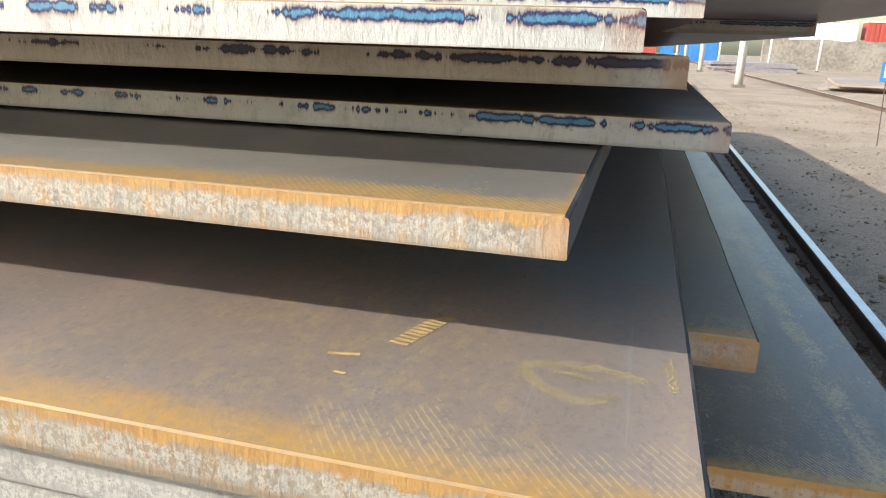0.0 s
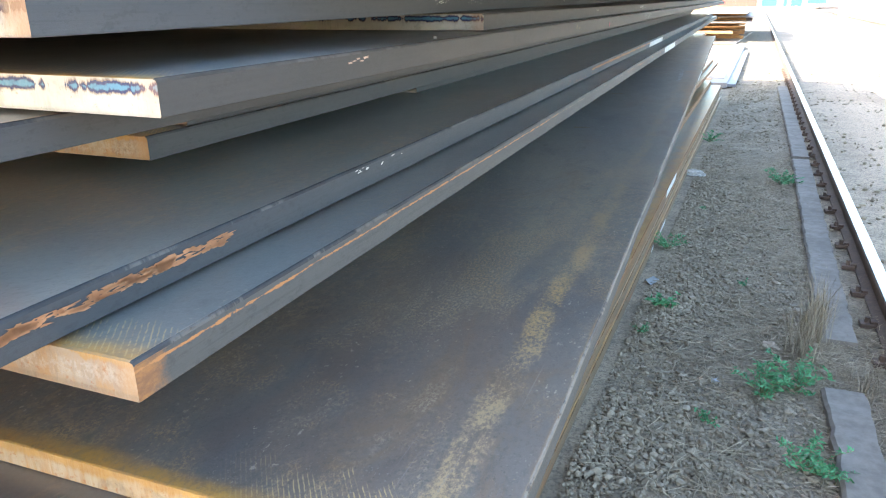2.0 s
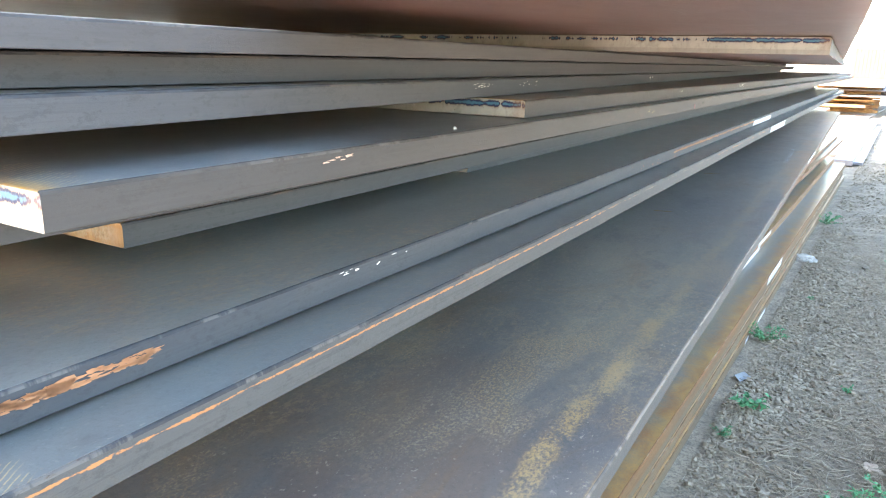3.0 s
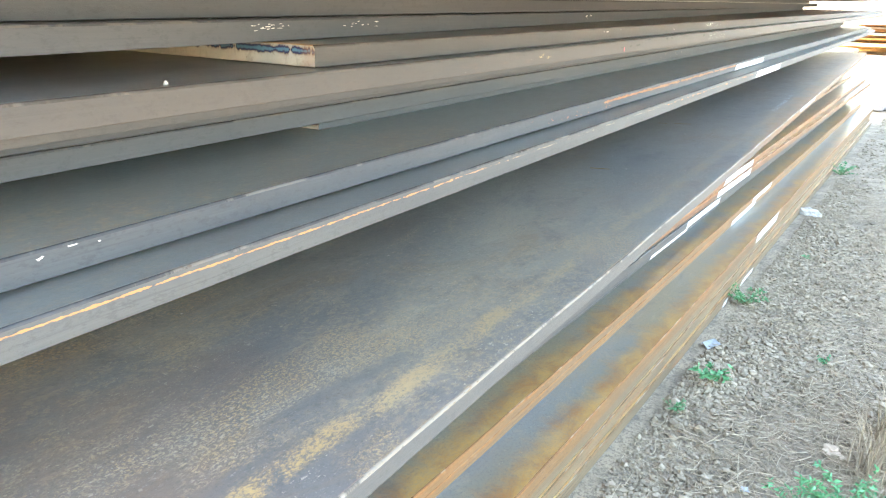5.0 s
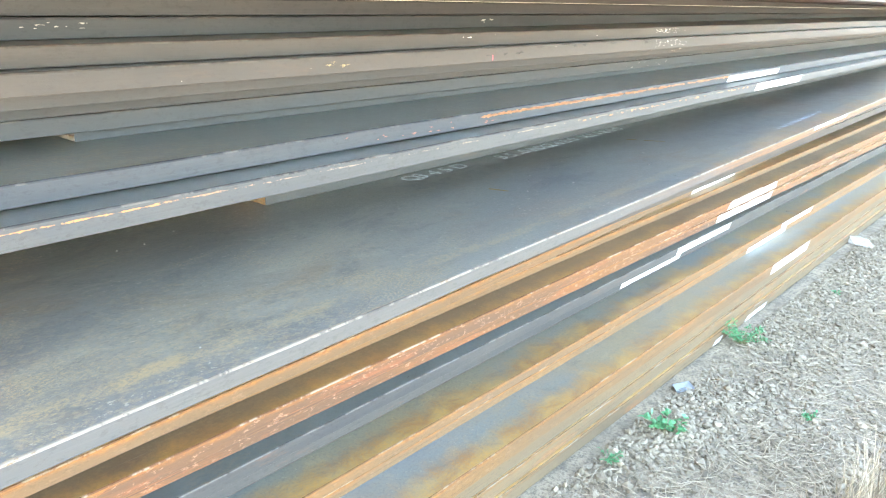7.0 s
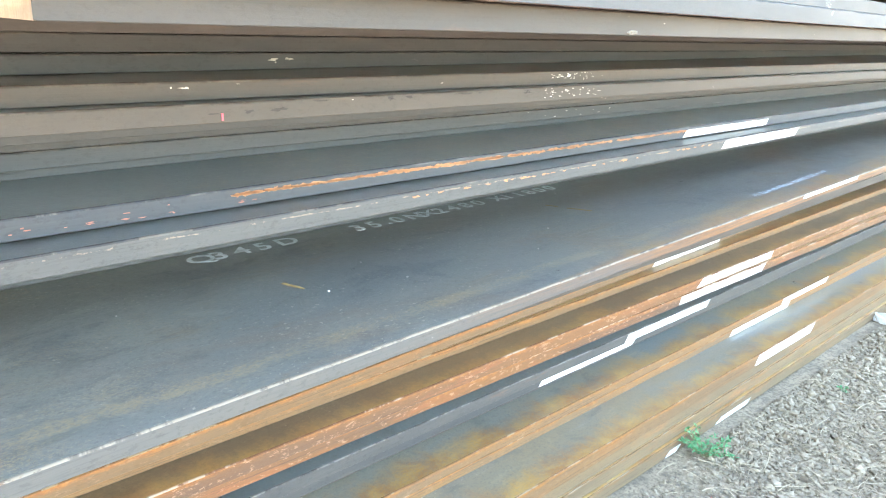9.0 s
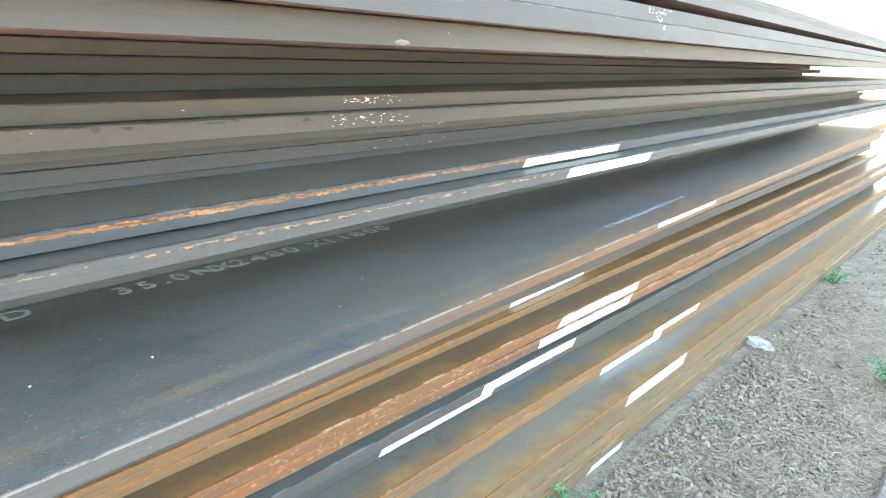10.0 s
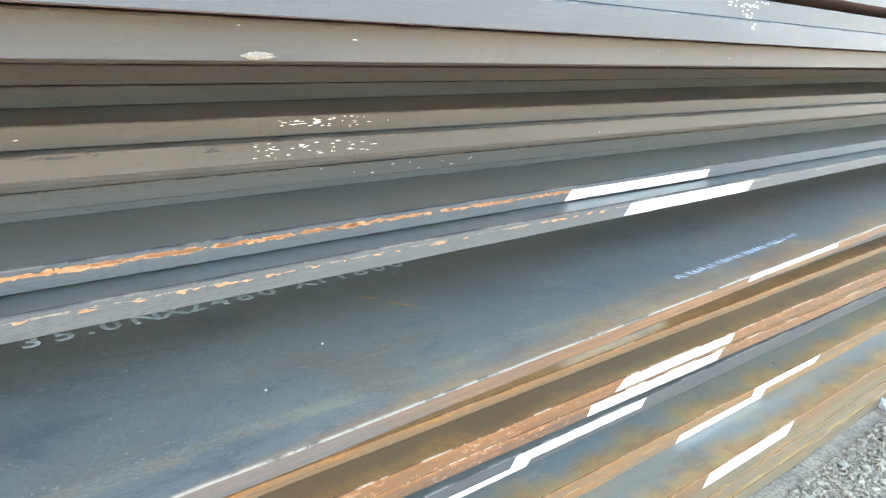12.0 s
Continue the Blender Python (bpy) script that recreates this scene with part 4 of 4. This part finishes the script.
kerb(0.945, -2.0, 2.42, 0.3, "cracked concrete strip beside the rail")
kerb(0.95, 2.9, 7.1, -1.0, "chipped concrete strip half buried in straw")
kerb(1.03, 7.2, 13.5, -0.5, "worn concrete strip along the rail")

# ---- stones, straw, weeds ----
M_STONE = Nodes("gravel", 0.9)
geo = M_STONE.t.nodes.new("ShaderNodeNewGeometry")
ri = geo.outputs["Random Per Island"]
M_STONE = M_STONE.done(M_STONE.mix(ri, M_STONE.mix(M_STONE.noise(60.0), (0.11, 0.087, 0.06), (0.185, 0.15, 0.105)), (0.30, 0.25, 0.18)), None, M_STONE.noise(120.0), 0.4, 0.002)
ICO = bmesh.new()
bmesh.ops.create_icosphere(ICO, subdivisions=1, radius=1.0)
ICO_V = np.array([v.co[:] for v in ICO.verts])
ICO_F = np.array([[v.index for v in f.verts] for f in ICO.faces])
ICO.free()


def edge_x(y):
    return 0.04 + 0.022 * y


def scatter_stones(count, seed, smin, smax, region):
    rng = np.random.default_rng(seed)
    vs, fs = [], []
    m = 0
    while m < count:
        y = rng.uniform(region[2], region[3])
        x = edge_x(y) + 0.012 + (region[1] - region[0]) * rng.beta(1.15, 1.7)
        dens = noise.noise((x * 2.2, y * 1.3, 7)) + 0.35
        if rng.uniform() > max(0.2, dens * 1.7):
            continue
        s = smin + (smax - smin) * rng.beta(1.0, 5.0)
        sc = s * rng.uniform(0.6, 1.25, 3)
        sc[2] *= 0.7
        p = ICO_V * rng.uniform(0.5, 1.2, (len(ICO_V), 1)) * sc
        a = rng.uniform(0, math.tau)
        c, si = math.cos(a), math.sin(a)
        p = np.stack([p[:, 0] * c - p[:, 1] * si, p[:, 0] * si + p[:, 1] * c, p[:, 2]], 1)
        if x - s * 1.3 < edge_x(y):
            continue
        p += (x, y, ground_z(x, y) + sc[2] * 0.45)
        vs.append(p)
        fs.append(ICO_F + m * len(ICO_V))
        m += 1
    me3 = bpy.data.meshes.new("gravel")
    me3.from_pydata(np.concatenate(vs).tolist(), [], np.concatenate(fs).tolist())
    me3.materials.append(M_STONE)
    return tagged(new("gravel", me3), "loose grey gravel on the dirt beside the stack", "gravel", kind="stuff")


scatter_stones(13000, 1, 0.003, 0.018, (0.0, 1.0, 0.2, 7.0))
scatter_stones(8000, 11, 0.003, 0.016, (0.0, 0.36, 0.2, 6.5))
scatter_stones(4500, 21, 0.007, 0.03, (0.0, 0.42, 0.5, 6.0))
scatter_stones(5000, 31, 0.008, 0.028, (0.0, 1.05, 0.2, 6.0))
scatter_stones(2500, 2, 0.006, 0.035, (0.0, 1.0, 6.5, 14.0))
scatter_stones(9000, 4, 0.006, 0.05, (0.9, 7.5, 1.0, 26.0))

M_STRAW = Nodes("straw", 0.85)
ri = M_STRAW.t.nodes.new("ShaderNodeNewGeometry").outputs["Random Per Island"]
M_STRAW = M_STRAW.done(M_STRAW.mix(ri, (0.16, 0.125, 0.085), (0.37, 0.305, 0.215)))


def scatter_straw(count, seed, x0, x1, y0, y1):
    rng = np.random.default_rng(seed)
    vs, fs = [], []
    for _ in range(count):
        y = rng.uniform(y0, y1)
        x = x0 + (x1 - x0) * rng.beta(1.7, 1.0)
        if noise.noise((x * 2.0, y * 1.6, 21)) < rng.uniform(-0.55, 0.35):
            continue
        a, ln, wd = rng.uniform(0, math.tau), rng.uniform(0.02, 0.12), rng.uniform(0.0007, 0.0017)
        bend = rng.uniform(-0.9, 0.9)
        z = max(ground_z(x, y), -0.02) + rng.uniform(0.001, 0.014)
        px, py = x, y
        base = len(vs)
        lift = rng.uniform(-0.01, 0.03)
        for i in range(4):
            nx, ny = -math.sin(a), math.cos(a)
            zz = z + lift * i / 3
            vs += [(px + nx * wd, py + ny * wd, zz), (px - nx * wd, py - ny * wd, zz), (px, py, zz + wd * 1.2)]
            px += math.cos(a) * ln / 3
            py += math.sin(a) * ln / 3
            a += bend / 3
        for i in range(3):
            b = base + 3 * i
            fs += [(b, b + 3, b + 5, b + 2), (b + 2, b + 5, b + 4, b + 1)]
    me3 = bpy.data.meshes.new("straw")
    me3.from_pydata(vs, [], fs)
    me3.materials.append(M_STRAW)
    return tagged(new("straw", me3), "dry straw litter strewn over the dirt", "straw", kind="stuff")


scatter_straw(14000, 3, 0.10, 1.05, 0.4, 7.5)
scatter_straw(3600, 15, 0.35, 1.0, 1.0, 3.4)
scatter_straw(3000, 6, 0.2, 1.2, 7.0, 14.0)
scatter_straw(2600, 12, 1.5, 6.5, 5.0, 24.0)
scatter_straw(1800, 7, 0.85, 1.25, 1.8, 3.6)

M_WEED = Nodes("weed_green", 0.7)
ri = M_WEED.t.nodes.new("ShaderNodeNewGeometry").outputs["Random Per Island"]
M_WEED = M_WEED.done(M_WEED.mix(ri, (0.045, 0.17, 0.07), (0.10, 0.29, 0.13)))
M_STEM = plain("weed_stem", (0.10, 0.17, 0.07), (0.16, 0.13, 0.07), 0.8)


def weed(x, y, size, seed, label, feathery=True):
    rnd = random.Random(seed)
    root = new("weed")
    root.location = (x, y, ground_z(x, y) - 0.002)
    stems, leaves = bmesh.new(), bmesh.new()
    for _ in range(18 if feathery else 8):
        a = rnd.uniform(0, math.tau)
        out, up = size * rnd.uniform(0.45, 1.0), size * rnd.uniform(0.25, 0.95)
        pts = [Vector((math.cos(a) * out * f, math.sin(a) * out * f, up * (1.6 * f - 0.6 * f * f))) for f in (0, 0.33, 0.66, 1.0)]
        tube(stems, pts, 0.0016, 0.0006, 5)
        for i in range(26 if feathery else 9):
            f = 0.2 + 0.8 * rnd.random()
            p = Vector((math.cos(a) * out * f, math.sin(a) * out * f, up * (1.6 * f - 0.6 * f * f)))
            ln = size * rnd.uniform(0.10, 0.22) * (1.0 if feathery else 2.0)
            wd = ln * (0.16 if feathery else 0.32)
            d = Vector((rnd.uniform(-1, 1), rnd.uniform(-1, 1), rnd.uniform(-0.2, 0.9))).normalized()
            s = d.orthogonal().normalized()
            s = (Matrix.Rotation(rnd.uniform(0, math.tau), 3, d) @ s) * wd
            m1, tip = p + d * ln * 0.45, p + d * ln - Vector((0, 0, ln * 0.15))
            q = [leaves.verts.new(v) for v in (p, m1 + s, tip, m1 - s, m1 + s.cross(d).normalized() * wd * 0.3)]
            leaves.faces.new((q[0], q[1], q[4]))
            leaves.faces.new((q[1], q[2], q[4]))
            leaves.faces.new((q[2], q[3], q[4]))
            leaves.faces.new((q[3], q[0], q[4]))
    tagged(part("stalk", stems, M_STEM, root), kind="stuff")
    part("leaves", leaves, M_WEED, root, "small bright green leaves")
    return tagged(root, label, "weed", "weeds in the gravel")


weed(0.165, 4.05, 0.12, 1, "bright green feathery weed beside the bottom plate")
weed(0.893, 6.08, 0.17, 2, "green feathery weed beside the concrete strip")
weed(0.83, 2.42, 0.16, 3, "spreading green feathery weed in straw")
weed(0.70, 2.33, 0.13, 13, "spreading green feathery weed in straw")
weed(0.837, 1.85, 0.14, 4, "green weed among dry straw by the kerb")
weed(0.235, 3.06, 0.095, 5, "low broad-leaved green weed in gravel", False)
weed(0.165, 2.76, 0.055, 6, "small green weed beside the stack")
weed(0.236, 7.9, 0.14, 7, "green feathery weed beside the stack")
weed(0.50, 2.05, 0.05, 8, "small low green weed in straw", False)
weed(0.33, 5.1, 0.035, 9, "tiny green seedling in gravel", False)
weed(0.62, 3.55, 0.04, 10, "tiny green seedling among straw", False)


def grass_tuft(x, y, h, count, seed):
    rnd = random.Random(seed)
    bm = bmesh.new()
    for _ in range(count):
        a, r = rnd.uniform(0, math.tau), rnd.uniform(0, 0.07)
        bx, by = r * math.cos(a), r * math.sin(a) * 1.8
        hh, lean, la = h * rnd.uniform(0.35, 1.0), rnd.uniform(0.05, 0.55), rnd.uniform(0, math.tau)
        wd = rnd.uniform(0.0012, 0.0024)
        prev = None
        for i in range(4):
            f = i / 3
            p = Vector((bx + math.cos(la) * lean * hh * f * f, by + math.sin(la) * lean * hh * f * f, hh * f))
            s = Vector((-math.sin(la), math.cos(la), 0)) * wd * (1 - 0.7 * f)
            cur = (bm.verts.new(p + s), bm.verts.new(p - s))
            if prev:
                bm.faces.new((prev[0], prev[1], cur[1], cur[0]))
            prev = cur
    ob = new("dry_grass_tuft", mesh_of("dry_grass_tuft", bm, M_STRAW))
    ob.location = (x, y, ground_z(x, y) - 0.01)
    return tagged(ob, "tall tuft of dry straw-coloured grass by the kerb", "grass")


grass_tuft(0.93, 2.95, 0.33, 170, 1)
grass_tuft(0.86, 2.72, 0.24, 110, 2)
grass_tuft(0.97, 3.15, 0.26, 90, 3)
grass_tuft(1.08, 2.5, 0.15, 60, 4)

# litter
M_SCRAP = plain("grey_scrap", (0.36, 0.38, 0.39), (0.24, 0.25, 0.26), 0.6, 0.2, 40, 0.3)
M_RAG = plain("brown_rag", (0.42, 0.33, 0.24), (0.32, 0.24, 0.17), 0.9, 0, 40, 0.4)


def crumple(name, x, y, sx, sy, sz, mat, seed, label, cat):
    bm = bmesh.new()
    bmesh.ops.create_icosphere(bm, subdivisions=3, radius=1.0)
    for v in bm.verts:
        k = 1 + 0.7 * noise.noise(v.co * 1.7 + Vector((seed, 0, 0))) + 0.35 * noise.noise(v.co * 4 + Vector((0, seed, 0)))
        v.co = Vector((sx * v.co.x, sy * v.co.y, sz * v.co.z)) * k
    ob = new(name, mesh_of(name, bm, mat))
    ob.location = (x, y, ground_z(x, y) + sz * 0.5)
    ob.rotation_euler = (0, 0, seed)
    return tagged(ob, label, cat)


crumple("plastic_scrap", 0.20, 6.17, 0.022, 0.07, 0.035, M_WHITE, 1.3, "crumpled white plastic scrap beside the stack", "litter")
crumple("dry_leaf", 0.74, 2.78, 0.045, 0.03, 0.014, M_RAG, 2.1, "curled dry brown leaf among straw", "leaf")
crumple("plastic_scrap", 0.52, 2.38, 0.014, 0.012, 0.009, M_SCRAP, 3.3, "small pale bluish scrap on gravel", "litter")
bm = bmesh.new()
vs = [bm.verts.new(p) for p in ((-0.05, -0.015, 0.0), (0.045, -0.022, 0.004), (0.05, 0.02, 0.018), (-0.045, 0.022, 0.024), (0.052, 0.032, 0.0), (-0.03, 0.04, 0.002))]
bm.faces.new((vs[0], vs[1], vs[2], vs[3]))
bm.faces.new((vs[3], vs[2], vs[4], vs[5]))
bmesh.ops.solidify(bm, geom=bm.faces[:], thickness=0.002)
sc_ob = new("metal_scrap", mesh_of("metal_scrap", bm, M_SCRAP))
sc_ob.matrix_world = pose(0.145, 3.43, ground_z(0.145, 3.43) + 0.006, 0, 0, 70)
tagged(sc_ob, "bent grey sheet-metal scrap lying beside the stack", "scrap")
rk = random.Random(77)
for k in range(14):
    yy = rk.uniform(0.8, 6.5)
    crumple("stone", edge_x(yy) + rk.uniform(0.08, 0.8), yy, *(rk.uniform(0.012, 0.024) for _ in range(2)), 0.011, M_STONE, rk.uniform(0, 9), "rough grey stone on the dirt", "stone")

# ---- yard beyond ----
M_POST = plain("post_paint", (0.74, 0.72, 0.66), (0.6, 0.57, 0.5), 0.8, 0, 8, 0.2)
M_BLUE = plain("blue_sheet", (0.05, 0.22, 0.55), (0.04, 0.17, 0.42), 0.5, 0, 5, 0.1)
M_RED = plain("red_sheet", (0.45, 0.08, 0.06), (0.35, 0.07, 0.05), 0.6, 0, 5, 0.1)
M_PALE = plain("pale_sheet", (0.70, 0.70, 0.68), (0.6, 0.6, 0.58), 0.6, 0, 5, 0.1)
M_WALL = plain("rubble_stone", (0.30, 0.27, 0.23), (0.16, 0.14, 0.12), 0.95, 0, 3.0, 0.8)
M_FARPLATE = plain("far_plate", (0.36, 0.28, 0.22), (0.27, 0.23, 0.20), 0.7, 0.1, 3, 0.2)
M_FARRUST = plain("far_rust", (0.42, 0.24, 0.10), (0.25, 0.13, 0.06), 0.8, 0, 4, 0.3)


def post(x, y, r, h):
    bm = bmesh.new()
    tube(bm, [(0, 0, -0.1), (0, 0, h * 0.5), (0, 0, h)], r, r * 0.94, 16)
    for f in bm.faces:
        f.smooth = True
    root = new("yard_post")
    root.location = (x, y, 0)
    part("shaft", bm, M_POST, root)
    bm = bmesh.new()
    box(bm, -r * 1.5, r * 1.5, -r * 1.5, r * 1.5, -0.05, 0.12)
    part("footing", bm, M_CONCRETE, root, "low concrete footing")
    tagged(root, "tall off-white round post on the sandy yard", "post", "row of posts")


for x, y in ((4.3, 36.5), (4.4, 64), (4.5, 92), (4.6, 120), (4.7, 150)):
    post(x, y, 0.19, 7.5)
for x, y in ((12, 80), (17, 82), (24, 84), (9, 100)):
    post(x, y, 0.12, 4.2)

sign = new("yard_sign")
sign.location = (4.13, 13.8, 0)
bm = bmesh.new()
tube(bm, [(0, 0, -0.1), (-0.04, 0, 0.7), (-0.09, 0, 1.5)], 0.009, 0.009, 8)
part("rod", bm, M_RAILSIDE, sign, "thin leaning rusty rod")
bm = bmesh.new()
box(bm, -0.17, 0.17, -0.012, -0.004, 1.13, 1.48)
part("board", bm, M_BLUE, sign, "blue sign board")
bm = bmesh.new()
box(bm, -0.12, -0.08, -0.016, -0.0125, 1.2, 1.42)
box(bm, -0.02, 0.10, -0.016, -0.0125, 1.2, 1.42)
part("sign_bar", bm, M_WHITE, sign, "white painted bars")
tagged(sign, "small blue sign on a thin rod in the sand", "sign")

bm = bmesh.new()
for k in range(3):
    pts = [(0.2 * (1 + 0.08 * k) * math.cos(a), 0.24 * math.sin(a), 0.02 + 0.012 * k + 0.02 * math.sin(3 * a + k)) for a in [i * math.tau / 24 for i in range(25)]]
    tube(bm, pts, 0.008, 0.008, 6)
coil = new("wire_coil", mesh_of("wire_coil", bm, M_RAILSIDE))
coil.location = (3.75, 10.6, 0.0)
tagged(coil, "dark loose coil of wire lying on the sand", "wire coil")


def flat_plate(x, y, z, w, l, t, yaw, mat, label):
    bm = bmesh.new()
    box(bm, -w / 2, w / 2, 0, l, 0, t)
    bmesh.ops.bevel(bm, geom=bm.edges[:], offset=0.004, segments=1, affect="EDGES")
    ob = new("steel_plate", mesh_of("steel_plate", bm, mat))
    ob.matrix_world = pose(x, y, z, 0, 0, yaw)
    tagged(ob, label, "steel plate", "plates lying in the yard")


M_FARGREY = plain("far_grey_plate", (0.30, 0.28, 0.30), (0.22, 0.20, 0.21), 0.5, 0.2, 3, 0.2)
flat_plate(-0.55, 13.4, 0.0, 1.9, 9.0, 0.05, -1.2, M_FARGREY, "grey-violet steel plate on the ground past the stack")
flat_plate(-0.75, 13.9, 0.052, 1.9, 10.0, 0.05, -0.4, M_FARPLATE, "brown steel plate on the ground past the stack")
flat_plate(0.12, 13.2, 0.0, 0.28, 11.5, 0.09, -1.1, M_FARGREY, "narrow grey steel bar lying past the stack")
rk = random.Random(4)
for k in range(7):
    flat_plate(-0.6 + rk.uniform(-0.6, 0.4), 27 + rk.uniform(-1, 2), 0.16 * k, 2.3, 9 + rk.uniform(-1, 1), 0.05, rk.uniform(-5, 5), rk.choice((M_FARPLATE, M_FARRUST, M_FARGREY)), "rusty steel plate in a loose far stack")
    for off in (1.2, 6.5):
        bm = bmesh.new()
        box(bm, -1.0, 1.0, -0.06, 0.06, 0, 0.108)
        tb = new("timber", mesh_of("timber", bm, M_FARRUST))
        tb.matrix_world = pose(-0.6, 28 + off, 0.16 * k + 0.051, 0, 0, rk.uniform(-3, 3))
        tagged(tb, "brown timber spacer between far plates", "timber", "spacer timbers")
for k in range(3):
    flat_plate(10.5 + 0.3 * k, 37 - 0.6 * k, 0.12 * k, 5.2, 12, 0.119, -14 + 2 * k, M_FARPLATE, "wide pale brown steel plate lying on sand")
for k in range(2):
    flat_plate(12.8, 31 + k, 0.08 * k, 4.5, 9, 0.079, -8 - 3 * k, M_FARGREY, "wide grey steel plate lying on sand")
for k in range(6):
    flat_plate(18.5 + rk.uniform(-0.5, 0.5), 46, 0.2 * k, 6, 11, 0.199, -6 + rk.uniform(-3, 3), M_FARRUST, "ochre rusted steel plate in a far stack")
for k in range(4):
    flat_plate(9.5 + rk.uniform(-0.5, 0.5), 70, 0.2 * k, 7, 9, 0.199, rk.uniform(-3, 3), M_FARGREY, "grey steel plate in a distant stack")

wall = new("yard_wall")
bm = bmesh.new()
rows = []
for i in range(90):
    xx = 13 + i * 1.0
    top = 3.3 + 0.35 * noise.noise((xx * 0.5, 0, 0)) + random.uniform(-0.1, 0.1)
    rows.append([bm.verts.new(p) for p in ((xx, 92, -0.2), (xx, 92.3, top), (xx, 93.2, top), (xx, 93.5, -0.2))])
for a, b in zip(rows, rows[1:]):
    for j in range(3):
        bm.faces.new((a[j], b[j], b[j + 1], a[j + 1]))
bm.faces.new(rows[0])
bm.faces.new(rows[-1])
bmesh.ops.recalc_face_normals(bm, faces=bm.faces)
part("masonry", bm, M_WALL, wall)
tagged(wall, "dark rubble stone boundary wall far across the yard", "wall")


def shed(x, y, w, h, mat, label):
    root = new("container")
    root.location = (x, y, 0)
    bm = bmesh.new()
    box(bm, 0, w, 0, 2.4, 0, h)
    shell = part("shell", bm, mat, root)
    bm = bmesh.new()
    box(bm, 0, 0.3, -0.05, -0.001, 0.1, h - 0.1)
    rib_me = mesh_of("rib", bm, mat)
    for i in range(int(w / 0.5)):
        rib = new("rib", rib_me)
        rib.parent = shell
        rib.location = (i * 0.5, 0, 0)
    bm = bmesh.new()
    box(bm, -0.05, w + 0.05, -0.1, 2.5, h + 0.002, h + 0.12)
    part("roof", bm, M_PALE, root)
    tagged(root, label, "container", "far containers")


for x, w, mat, word in ((17, 7, M_PALE, "white"), (25, 3, M_RED, "red"), (28.5, 3, M_PALE, "white"), (32, 6, M_RED, "red"), (39, 6, M_PALE, "white"), (46, 9, M_RED, "red")):
    shed(x, 98, w, 5.6, mat, word + " ribbed metal container behind the stone wall")
for x, w, mat, word in ((-14, 9, M_PALE, "white"), (-4.5, 6, M_RED, "red"), (2.2, 2.2, M_BLUE, "blue"), (5.4, 6, M_BLUE, "blue")):
    shed(x, 130, w, 4.4, mat, word + " ribbed metal shed at the yard's end")
